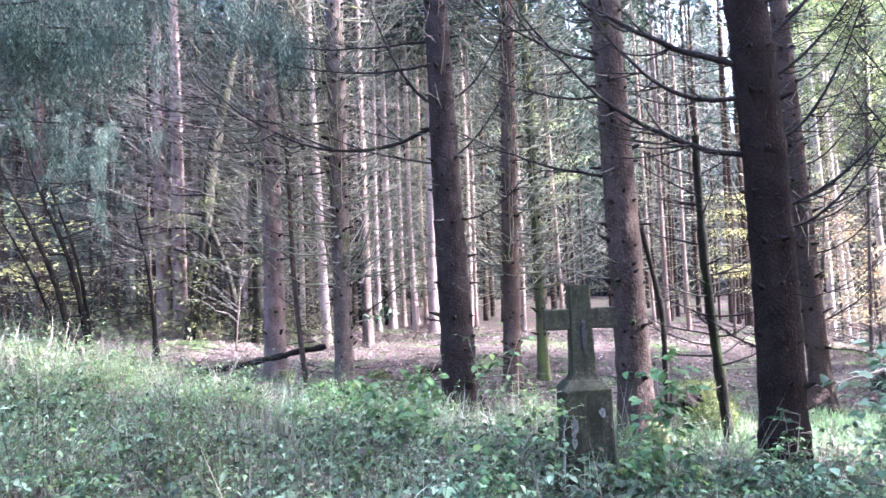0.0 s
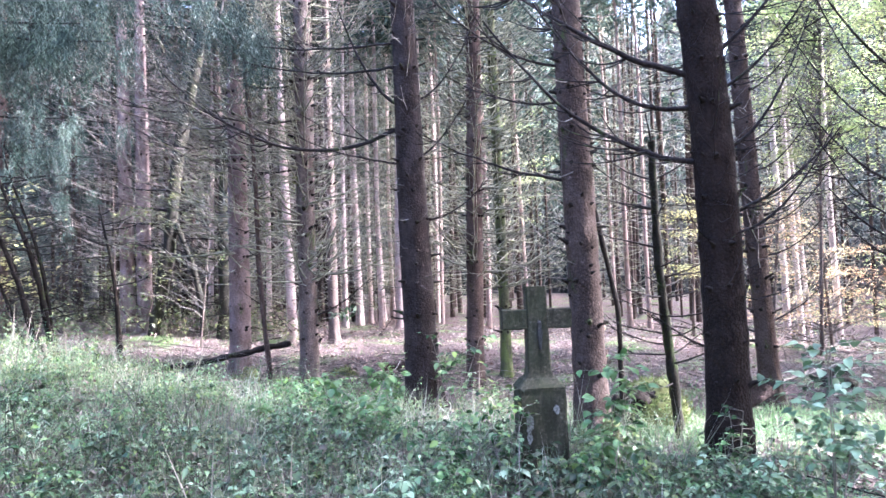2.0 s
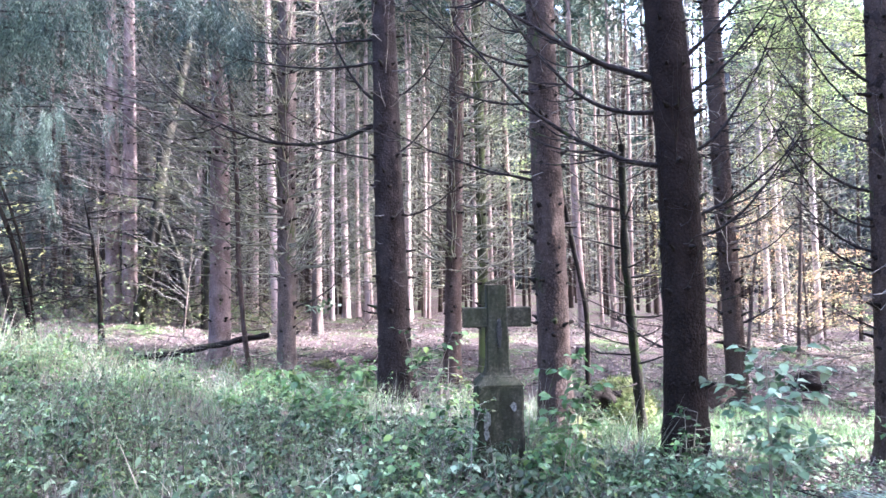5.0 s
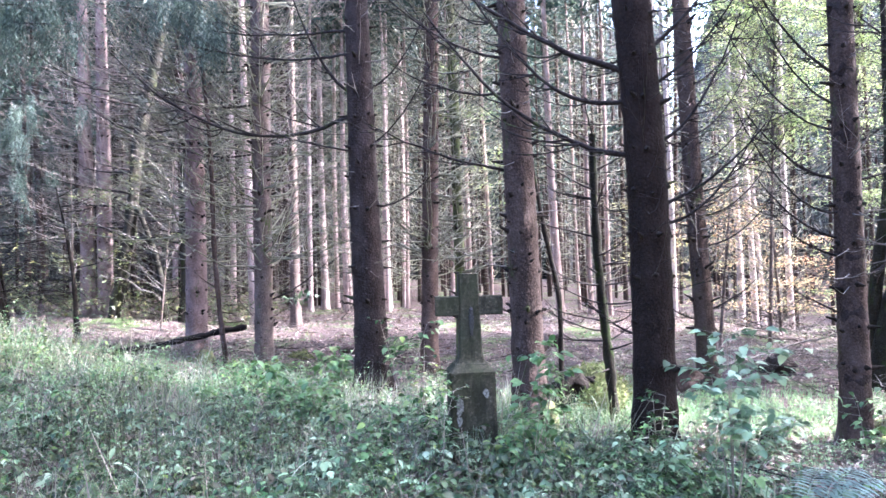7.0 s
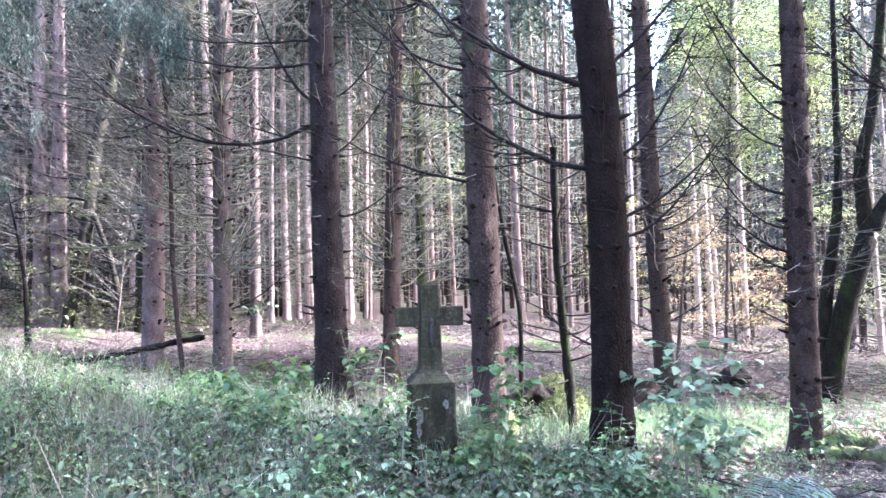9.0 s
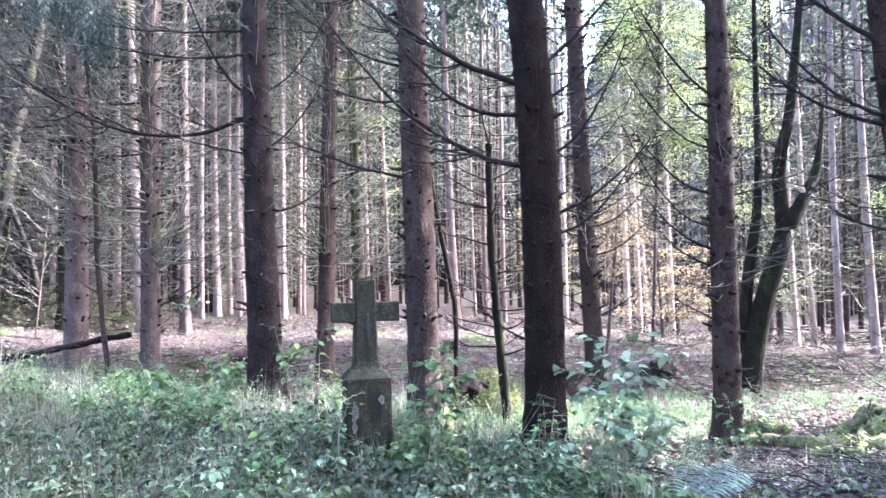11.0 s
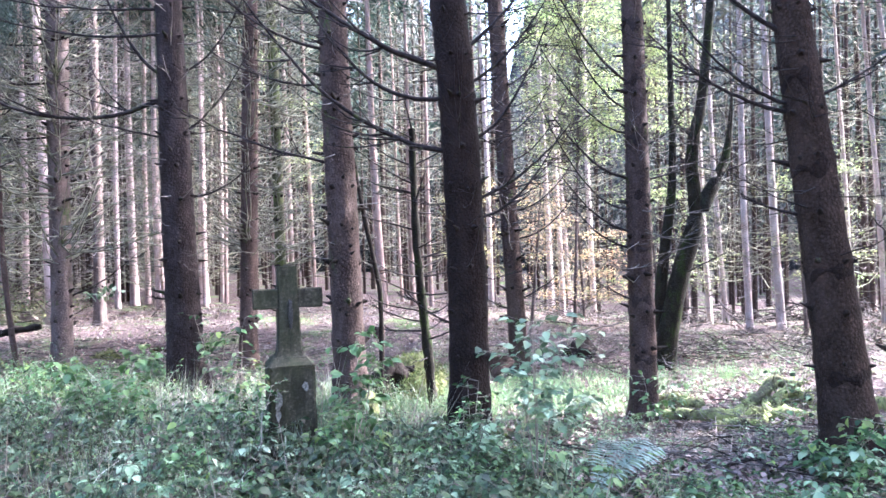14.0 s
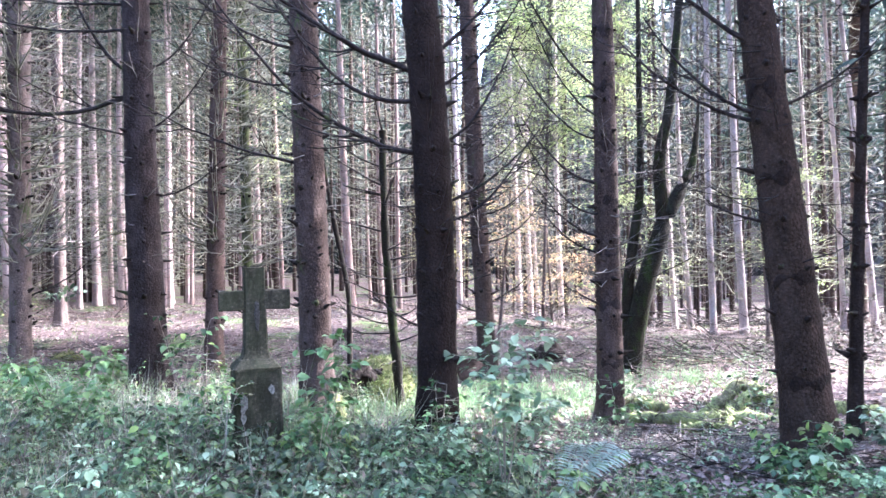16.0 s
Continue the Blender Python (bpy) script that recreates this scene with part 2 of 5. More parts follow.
MOSSWOOD = bark("moss_covered_wood", (0.03, 0.03, 0.012), (0.07, 0.075, 0.025), (0.14, 0.13, 0.07), 0.7, (0.125, 0.13, 0.05))
NETTLE = leaf("weed_leaf", (0.008, 0.018, 0.007), (0.020, 0.042, 0.015), (0.048, 0.105, 0.034), (0.115, 0.20, 0.080), (0.24, 0.31, 0.18), (0.18, 0.25, 0.065), (0.09, 0.085, 0.040), gloss=0.2)
BRIGHT = leaf("bright_leaf", (0.050, 0.10, 0.033), (0.092, 0.168, 0.054), (0.16, 0.23, 0.08))
BRAMBLE = leaf("bramble_leaf", (0.014, 0.026, 0.010), (0.034, 0.060, 0.022), (0.080, 0.115, 0.048), (0.060, 0.045, 0.028), gloss=0.35)
BLUISH = leaf("bluish_leaf", (0.036, 0.068, 0.036), (0.105, 0.160, 0.088), (0.21, 0.28, 0.16), (0.36, 0.43, 0.29), gloss=0.3)
FERN = leaf("fern_leaf", (0.18, 0.25, 0.20), (0.26, 0.33, 0.28), gloss=0.6)
GRASS = leaf("grass_blade", (0.06, 0.11, 0.045), (0.12, 0.18, 0.075), (0.20, 0.23, 0.12), (0.30, 0.27, 0.18))
# the sun patch on the grass is put into this lighter green
LUSH = leaf("lush_grass", (0.12, 0.20, 0.095), (0.19, 0.29, 0.14), (0.28, 0.35, 0.20))
STEM = leaf("weed_stem", (0.025, 0.028, 0.015), (0.06, 0.066, 0.035), (0.13, 0.13, 0.08), through_=0.1)
STRAW = leaf("bleached_grass", (0.11, 0.105, 0.08), (0.23, 0.22, 0.17), (0.40, 0.39, 0.32), (0.17, 0.20, 0.12), through_=0.25, rough=0.6, gloss=0.2)
MOSS_DIM = leaf("dull_moss", (0.05, 0.062, 0.024), (0.10, 0.115, 0.042), (0.18, 0.19, 0.08), through_=0.3, rough=0.8, gloss=0.1)
# tufts share the logs' sunlit brightness in their colour
MOSS = leaf("tufted_moss", (0.09, 0.115, 0.035), (0.23, 0.26, 0.10), (0.38, 0.40, 0.19), through_=0.3, rough=0.8, gloss=0.1)
STALK = leaf("dry_stalk", (0.07, 0.05, 0.045), (0.19, 0.155, 0.125), (0.34, 0.29, 0.25), through_=0.1)
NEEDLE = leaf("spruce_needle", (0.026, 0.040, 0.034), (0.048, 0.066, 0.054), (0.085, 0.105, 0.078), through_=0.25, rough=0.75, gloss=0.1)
# shade and sky light on the hanging boughs are put into two needle colours
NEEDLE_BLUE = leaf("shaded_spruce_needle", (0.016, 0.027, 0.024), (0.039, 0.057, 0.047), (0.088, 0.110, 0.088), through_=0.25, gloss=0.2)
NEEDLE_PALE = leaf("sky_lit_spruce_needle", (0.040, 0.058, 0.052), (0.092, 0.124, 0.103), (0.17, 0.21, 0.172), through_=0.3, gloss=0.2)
# sun and haze on the far boughs are put into this paler colour
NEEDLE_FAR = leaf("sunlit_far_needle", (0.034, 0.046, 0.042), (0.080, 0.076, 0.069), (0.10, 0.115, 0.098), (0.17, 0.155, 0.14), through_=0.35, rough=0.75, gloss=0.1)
# yellow leaves with the sun's brightness mixed into the colour
HAZEL_SUN = leaf("sunlit_yellowing_hazel_leaf", (0.22, 0.24, 0.09), (0.38, 0.36, 0.13), (0.52, 0.44, 0.20), through_=0.55)
HAZEL = leaf("hazel_leaf", (0.05, 0.07, 0.03), (0.10, 0.115, 0.045), (0.19, 0.18, 0.075), through_=0.4)
BEECH = leaf("beech_leaf", (0.26, 0.33, 0.12), (0.37, 0.42, 0.18), (0.50, 0.49, 0.26), through_=0.55, rough=0.6, gloss=0.15)
AUTUMN = leaf("autumn_leaf", (0.40, 0.22, 0.125), (0.48, 0.31, 0.20), (0.42, 0.33, 0.20), (0.32, 0.33, 0.17), through_=0.55, rough=0.6, gloss=0.15)
YELLOW = leaf("yellow_leaf", (0.40, 0.36, 0.14), (0.50, 0.42, 0.18), (0.30, 0.33, 0.12), through_=0.6)
LITTER = leaf("fallen_leaf", (0.075, 0.045, 0.036), (0.14, 0.09, 0.072), (0.23, 0.16, 0.135), (0.36, 0.28, 0.25), through_=0.1, rough=0.7)

# ground: needle litter, bare soil and thin moss
SOIL, nt, p = material("forest_floor")
v = coords(nt)
c = ramp(nt, noise_of(nt, v, 30, 6, 0.75), (0.3, (0.020, 0.014, 0.012)), (0.5, (0.085, 0.060, 0.055)), (0.7, (0.185, 0.140, 0.130)))
k = ramp(nt, noise_of(nt, v, 0.9, 5, 0.65), (0.52, (0, 0, 0)), (0.64, (0.8, 0.8, 0.8)))
c = mixed(nt, k, c, (0.085, 0.13, 0.04))
nt.links.new(c, p.inputs["Base Color"])
p.inputs["Roughness"].default_value = 0.95
bumped(nt, p, noise_of(nt, v, 22, 6, 0.75), 1.0, 0.05)

# weathered sandstone with algae and pale lichen
STONE, nt, p = material("weathered_stone")
v = coords(nt)
c = ramp(nt, noise_of(nt, v, 40, 6, 0.7), (0.3, (0.018, 0.0155, 0.0105)), (0.55, (0.052, 0.046, 0.031)), (0.75, (0.145, 0.128, 0.092)))
c = mixed(nt, ramp(nt, noise_of(nt, coords(nt, 1.5, 1.5, 0.35), 9, 4), (0.45, (0, 0, 0)), (0.62, (0.7, 0.7, 0.7))), c, (0.014, 0.013, 0.008))
c = mixed(nt, ramp(nt, noise_of(nt, coords(nt, 1, 1, 0.5), 5.5, 4), (0.42, (0, 0, 0)), (0.6, (0.5, 0.5, 0.5))), c, (0.034, 0.038, 0.018))
c = mixed(nt, ramp(nt, noise_of(nt, coords(nt, 1, 1, 0.7), 6.5, 5, 0.7), (0.70, (0, 0, 0)), (0.72, (0.85, 0.85, 0.85))), c, (0.46, 0.45, 0.42))
nt.links.new(c, p.inputs["Base Color"])
p.inputs["Roughness"].default_value = 0.9
bumped(nt, p, noise_of(nt, v, 60, 6, 0.75), 0.7, 0.012)

IRON, nt, p = material("dark_cast_metal")
nt.links.new(ramp(nt, noise_of(nt, coords(nt), 80), (0.35, (0.03, 0.028, 0.026)), (0.7, (0.09, 0.085, 0.08))), p.inputs["Base Color"])
p.inputs["Metallic"].default_value, p.inputs["Roughness"].default_value = 0.6, 0.6


# ---- ground ----
def step(a, b, x):
    s = np.clip((x - a) / (b - a), 0, 1)
    return s * s * (3 - 2 * s)


def ground_z(x, y):
    x, y = np.asarray(x, float), np.asarray(y, float)
    bank = 0.82 * step(-1.6, -8.0, x) * step(1.5, 5.0, y) * (1 - 0.92 * step(9.3, 12.8, y)) + 0.3 * step(-4.5, -9.0, x) * step(13.0, 17.0, y)
    dip = -0.22 * np.exp(-((x - 3.2) ** 2 / 6 + (y - 7.6) ** 2 / 6))
    far = 0.16 * step(13.5, 18.0, y) - 0.20 * np.exp(-((x + 1.2) ** 2 / 9 + (y - 12.6) ** 2 / 5)) - 1.1 * step(14.6, 19.5, y) * (1 - step(34.0, 46.0, y)) * step(6.0, 9.5, x)
    lumps = 0.035 * np.sin(1.7 * x + 0.6 * y) * np.sin(1.3 * y - 0.4 * x) + 0.02 * np.sin(4.1 * x + 2.2) * np.sin(3.7 * y + 1.1 * x)
    return bank + dip + far + lumps


def spread(n, near, far, centre):
    s = np.linspace(-1, 1, n)
    k = math.asinh(far / near)
    return centre + near * np.sinh(k * s)


gx, gy = spread(220, 6.0, 500.0, 1.0), spread(220, 6.0, 500.0, 10.0)
X, Y = np.meshgrid(gx, gy)
near_in = np.exp(-((X / 60) ** 2 + ((Y - 10) / 60) ** 2))
Z = ground_z(X, Y) * near_in + rng.normal(0, 0.008, X.shape)
n = len(gx)
I, J = np.meshgrid(np.arange(n - 1), np.arange(n - 1), indexing="ij")
F = np.stack([I * n + J, I * n + J + 1, (I + 1) * n + J + 1, (I + 1) * n + J], -1).reshape(-1, 4)
ground = quads("ground", np.stack([X, Y, Z], -1), F, SOIL, smooth=True)
tagged(ground, "forest floor of needle litter with patches of moss", "ground", kind="structure")


def gz(x, y):
    return float(ground_z(x, y))


# ---- trees ----
def trunk_line(x, y, lx, ly, top, bow=0.0, phase=0.0, rings=60, sweep=0.0):
    """A trunk's middle line above its foot, leaning by lx, ly for each metre."""
    z = np.concatenate([np.linspace(-0.4, 8, rings), np.linspace(8.6, top, 14)])
    w = bow * np.sin(z * 0.55 + phase) + sweep * (1 - 2 * np.clip((z - 1.9) / 1.7, -1.2, 1.6) ** 2)
    return np.stack([x + lx * z + w, y + ly * z + 0.5 * bow * np.cos(z * 0.7 + phase), z], 1)


def trunk_mesh(line, rb, rt_at, top, sides, lump=0.03, whorls=True, flare=0.35):
    """rb: radius above the root flare; rt_at: radius at 5 m."""
    z = line[:, 2]
    r = np.where(z < 5, rb + (rt_at - rb) * np.clip(z, 0, 5) / 5, rt_at * np.clip((top - z) / (top - 5), 0.03, 1))
    r = r * (1 + flare * np.exp(-np.clip(z + 0.05, 0, None) / 0.28))
    if whorls:
        r = r * (1 + 0.055 * np.exp(-(((z + 0.205) % 0.41 - 0.205) / 0.06) ** 2))
    w = np.linspace(0, 2 * np.pi, sides, endpoint=False)
    ph = rng.uniform(0, 6.28, 3)
    root = 0.22 * np.exp(-np.clip(z, 0, None) / 0.22)[:, None]
    lob = 1 + lump * np.sin(2 * w + ph[0] + z[:, None] * 0.5) + lump * 0.6 * np.sin(5 * w + ph[1] + 2.1 * z[:, None]) + root * np.sin(5 * w + ph[2])
    lob = lob + rng.normal(0, lump * 0.35, lob.shape)
    return tube(line, r, sides, lobes=lob), r


def twig_points(a, azim, L, rise, curl, n=9, wob=0.03):
    s = np.linspace(0, 1, n)
    c, si = math.cos(azim), math.sin(azim)
    wx = np.cumsum(rng.normal(0, wob, n)) * L / n * 2
    wz = np.cumsum(rng.normal(0, wob, n)) * L / n * 2
    wx[0] = wz[0] = 0
    return np.stack([a[0] + c * L * s - si * wx, a[1] + si * L * s + c * wx, a[2] + rise * s + curl * s * s + wz], 1)


def add_branch(heap, a, azim, L, rise, curl, r, sides=6, side_twigs=5, n=10, fine=None):
    """A dead branch with fine side twigs, added to a heap, the twigs to a second one if given."""
    p = twig_points(a, azim, L, rise, curl, n)
    heap.add(*tube(p, np.linspace(r, r * 0.3, n), sides, 0.12))
    for _ in range(side_twigs):
        i = rng.integers(2, n - 1)
        q = twig_points(p[i], azim + rng.choice([-1, 1]) * rng.uniform(0.4, 1.1), L * rng.uniform(0.18, 0.5), L * rng.uniform(-0.12, 0.12), L * rng.uniform(0.0, 0.25), 6)
        (fine or heap).add(*tube(q, np.linspace(r * 0.4, r * 0.1, 6), 3))


def stubs(line, rad, z0, z1, count, gap=0.41):
    """Short broken-off branch ends: rings of dark knots at each whorl, and a few between."""
    h = Heap()
    spots = []
    for k in np.arange(math.ceil(z0 / gap), z1 / gap):
        w0, n = rng.uniform(0, 6.28), rng.integers(4, 8)
        spots += [(k * gap + rng.normal(0, 0.022), w0 + 6.28 * q / n + rng.normal(0, 0.2)) for q in range(n)]
    spots += [(rng.uniform(z0, z1), rng.uniform(0, 6.28)) for _ in range(max(0, count - len(spots)))]
    for z, w in spots:
        i = int(np.argmin(np.abs(line[:, 2] - z)))
        d = np.array([math.cos(w), math.sin(w), rng.uniform(-0.1, 0.5)])
        c = line[i] + np.array([0, 0, z - line[i, 2]]) + d * np.array([1, 1, 0]) * rad[i] * 0.93
        ln, r = rng.uniform(0.025, 0.06) if rng.random() < 0.75 else rng.uniform(0.06, 0.16), rng.uniform(0.013, 0.024)
        h.add(*tube(np.stack([c, c + d * ln * 0.35, c + d * ln]), [r * 1.7, r * 1.1, r * 0.5], 5))
    return h


def crown_heap(bottom, top, reach, count, droop=0.35, size=0.5):
    """Sprays of needles on drooping boughs in the shape of a ragged cone, round the z axis."""
    u = rng.random(count) ** 0.8
    z = bottom + (top - bottom) * u
    R = reach * (1 - u) ** 0.75 * (0.65 + 0.35 * np.sin(z * 5.1))
    w = rng.integers(0, 9, count) * 0.698 + np.floor(z * 1.6) * 1.3 + rng.normal(0, 0.16, count)
    s = np.sqrt(rng.random(count))
    at = np.stack([np.cos(w) * R * s, np.sin(w) * R * s, z - droop * s * s * R + rng.normal(0, 0.07, count)], 1)
    way = np.stack([np.cos(w) + rng.normal(0, 0.6, count), np.sin(w) + rng.normal(0, 0.6, count), -0.5 + rng.normal(0, 0.5, count)], 1)
    h = Heap()
    h.add(*spray(at, way, rng.uniform(0.5, 1.1, count) * size, rng.uniform(0.12, 0.26, count) * size))
    return h


CROWNS = [crown_heap(7.0, 22, 2.7, 9000, size=0.36), crown_heap(8.0, 21, 2.3, 8200, size=0.36), crown_heap(6.3, 20, 2.9, 9600, size=0.36)]
CROWN_ME = [h.out("crown", NEEDLE) for h in CROWNS]


def crown(parent, x, y, kind, turn, scale=1.0, lift=0.0):
    src = CROWN_ME[kind]
    ob = new("crown", src.data)
    ob.parent = parent
    ob.matrix_basis = pose(x, y, lift, 0, 0, turn) @ Matrix.Diagonal((scale, scale, 1, 1))
    return ob


def spruce(label, x, y, lx, ly, rb, rt, top=20, sides=28, mat=BARK, bow=0.008, sweep=0.0, n_stub=60, twigs=14, limbs=(), crown_kind=0, group="spruces round the cross", seed=None, twig_from=1.6, reach=(0.5, 1.5), category="tree", crown_scale=0.45, twig_mat=TWIG_GREY, twig_r=0.0075, crown_lift=4.0, rings=0.0, moss_foot=(), twig_curl=(0.1, 0.8)):
    """A spruce: trunk, its own thick dead limbs, fine dead twigs, stubs and a high crown."""
    z0 = gz(x, y)
    root = new("spruce_tree")
    root.location = (x, y, z0)
    tagged(root, label, category, group)
    line = trunk_line(0, 0, lx, ly, top, bow, x * 3.1, 130 if y < 14 else 70, sweep)
    (V, F), rad = trunk_mesh(line, rb, rt, top, sides)
    quads("trunk", V, F, mat, root, smooth=True)
    for mx, my, mr, mh in moss_foot:
        bm = bmesh.new()
        bmesh.ops.create_icosphere(bm, subdivisions=3, radius=1)
        for w in bm.verts:
            k = 1 + 0.25 * noise.noise(w.co * 2.3 + Vector((x, y, 0))) + 0.14 * noise.noise(w.co * 7)
            w.co = Vector((mx + w.co.x * mr * k, my + w.co.y * mr * k, 0.02 + w.co.z * mh * k))
        part("moss_cushion", bm, MOSSWOOD, root, "soft green moss cushion at the foot", True)
    if n_stub:
        ends = stubs(line, rad, 0.5, 7.5, int(n_stub * 1.6))
        if y < 8.5 and x > -5:
            for V, F in zip(ends.v, ends.f):
                quads("branch_stub", V, F - F.min(), DARKWOOD, root)
        else:
            ends.out("branch_stubs", DARKWOOD, root, "dark broken branch ends")["kind"] = "stuff"
    if rings:
        for z in np.arange(0.75, 6.5, rings):
            z = z + rng.normal(0, 0.06)
            i = int(np.argmin(np.abs(line[:, 2] - z)))
            w = np.linspace(0, 2 * np.pi, 25)[:-1]
            c = line[i]
            hh = 0.026 + 0.020 * rng.random()
            prof = ((-1.6, 0.97), (-0.8, 1.012), (0, 1.028), (0.8, 1.010), (1.6, 0.97))
            V = np.concatenate([np.stack([c[0] + np.cos(w) * rad[i] * k * (1 + 0.03 * np.sin(7 * w + z)), c[1] + np.sin(w) * rad[i] * k * (1 + 0.03 * np.sin(7 * w + z)), c[2] + hh * q * (1 + 0.6 * np.sin(4 * w + z * 9)) + 0.02 * np.sin(3 * w + z * 5)], 1) for q, k in prof])
            k = np.arange(24)
            F = np.concatenate([np.stack([k + o, (k + 1) % 24 + o, (k + 1) % 24 + o + 24, k + o + 24], 1) for o in (0, 24, 48, 72)])
            quads("knot_ring", V, F, BARK_LILAC if mat is BARK_UMBER else BARK_DARK, root, "dark swollen ring of old branch knots", True)
    for z, az, L, rise, curl, r in limbs:
        h, fine = Heap(), Heap()
        i = int(np.argmin(np.abs(line[:, 2] - (z - z0))))
        add_branch(h, line[i] + np.array([math.cos(radians(az)), math.sin(radians(az)), 0]) * rad[i] * 0.7, radians(az), L, rise, curl, r * 1.25, 7, 15, 18, fine)
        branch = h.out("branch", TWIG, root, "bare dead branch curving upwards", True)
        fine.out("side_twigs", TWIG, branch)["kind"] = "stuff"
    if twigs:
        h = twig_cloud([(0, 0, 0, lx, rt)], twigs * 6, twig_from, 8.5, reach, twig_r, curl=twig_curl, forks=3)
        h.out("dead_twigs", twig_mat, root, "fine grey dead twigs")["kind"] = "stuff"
    if crown_kind is not None:
        crown(root, lx * 13, ly * 13, crown_kind, rng.uniform(0, 360), crown_scale, crown_lift)
    return root


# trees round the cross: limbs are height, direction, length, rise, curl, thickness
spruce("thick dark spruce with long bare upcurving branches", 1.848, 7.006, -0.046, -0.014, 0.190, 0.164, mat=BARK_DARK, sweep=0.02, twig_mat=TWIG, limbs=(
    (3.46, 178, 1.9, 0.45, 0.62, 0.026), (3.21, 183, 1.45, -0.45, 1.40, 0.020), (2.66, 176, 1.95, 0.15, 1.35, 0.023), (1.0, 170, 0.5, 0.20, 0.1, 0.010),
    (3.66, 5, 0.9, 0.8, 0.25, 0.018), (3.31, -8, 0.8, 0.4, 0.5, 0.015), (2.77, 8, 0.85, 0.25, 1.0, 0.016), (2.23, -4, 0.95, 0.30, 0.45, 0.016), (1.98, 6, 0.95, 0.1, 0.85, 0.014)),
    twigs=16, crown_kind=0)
spruce("straight brown spruce standing behind the stone cross", 0.766, 8.026, -0.041, 0.017, 0.177, 0.143, mat=BARK_UMBER, limbs=(
    (2.65, 182, 1.6, 0.2, 0.3, 0.014), (3.5, 175, 1.3, -0.1, 0.5, 0.012), (3.9, 190, 1.5, 0.1, 0.7, 0.013)), twigs=12, n_stub=110, crown_kind=1, moss_foot=((0.14, -0.12, 0.14, 0.24), (-0.12, -0.14, 0.10, 0.2)))
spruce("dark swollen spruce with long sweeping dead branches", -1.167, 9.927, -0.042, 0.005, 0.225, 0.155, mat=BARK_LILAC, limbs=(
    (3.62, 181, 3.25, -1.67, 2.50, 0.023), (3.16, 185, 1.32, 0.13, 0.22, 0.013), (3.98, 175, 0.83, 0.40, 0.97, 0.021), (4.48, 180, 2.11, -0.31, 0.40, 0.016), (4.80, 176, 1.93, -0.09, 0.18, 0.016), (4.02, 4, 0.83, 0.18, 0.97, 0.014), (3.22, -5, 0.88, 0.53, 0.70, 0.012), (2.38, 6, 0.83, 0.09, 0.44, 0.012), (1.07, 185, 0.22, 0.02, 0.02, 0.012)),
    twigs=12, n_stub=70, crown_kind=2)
spruce("slim grey-brown spruce with a mossy foot", -3.107, 11.711, -0.019, 0.017, 0.144, 0.150, limbs=((1.05, 10, 0.9, 0.25, 0.35, 0.012), (4.2, 200, 2.2, -0.5, 0.9, 0.014), (3.4, 160, 1.8, -0.3, 0.6, 0.012)), reach=(0.7, 2.0), mat=BARK_GREY, twigs=40, moss_foot=((0.10, -0.12, 0.13, 0.20),), n_stub=90, crown_kind=0, twig_mat=TWIG_LICHEN, twig_r=0.017, twig_curl=(0.35, 1.2))
spruce("reddish spruce trunk with a mossy foot by a fallen log", -4.45, 12.462, -0.021, 0.0, 0.180, 0.139, reach=(0.8, 2.3), mat=BARK_PINK, twigs=40, moss_foot=((0.16, -0.10, 0.16, 0.22), (-0.02, -0.16, 0.12, 0.14)), crown_kind=1, limbs=((4.6, 185, 2.4, -0.6, 1.1, 0.014), (4.0, 170, 2.0, -0.5, 1.0, 0.013), (5.0, -10, 2.0, -0.6, 0.9, 0.013)), twig_mat=TWIG_LICHEN, twig_r=0.017, twig_curl=(0.35, 1.2))
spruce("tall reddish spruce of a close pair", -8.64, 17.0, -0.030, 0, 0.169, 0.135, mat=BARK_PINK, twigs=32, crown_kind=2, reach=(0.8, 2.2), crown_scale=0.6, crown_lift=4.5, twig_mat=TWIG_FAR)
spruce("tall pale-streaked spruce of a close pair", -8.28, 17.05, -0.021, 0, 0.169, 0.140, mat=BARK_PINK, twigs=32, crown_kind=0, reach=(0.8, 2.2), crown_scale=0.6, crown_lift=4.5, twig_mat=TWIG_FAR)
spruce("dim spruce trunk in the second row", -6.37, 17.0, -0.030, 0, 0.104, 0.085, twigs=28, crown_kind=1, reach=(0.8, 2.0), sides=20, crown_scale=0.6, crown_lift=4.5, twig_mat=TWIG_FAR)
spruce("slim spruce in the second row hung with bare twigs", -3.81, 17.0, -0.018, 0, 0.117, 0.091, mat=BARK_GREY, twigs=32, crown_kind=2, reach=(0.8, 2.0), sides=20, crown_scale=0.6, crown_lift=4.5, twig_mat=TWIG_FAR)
spruce("brown spruce trunk with bare twigs behind the cross", -0.507, 12.407, 0.005, 0, 0.142, 0.122, twigs=40, crown_kind=0, sides=22, twig_mat=TWIG_LICHEN, twig_r=0.017, twig_curl=(0.35, 1.2), reach=(0.6, 1.7))
spruce("moss-green trunk behind the stone cross", 0.043, 13.62, -0.031, 0, 0.096, 0.092, mat=BARK_LICHEN, twigs=40, crown_kind=None, sides=20, twig_mat=TWIG_LICHEN, twig_r=0.017, twig_curl=(0.35, 1.2), reach=(0.6, 1.7))
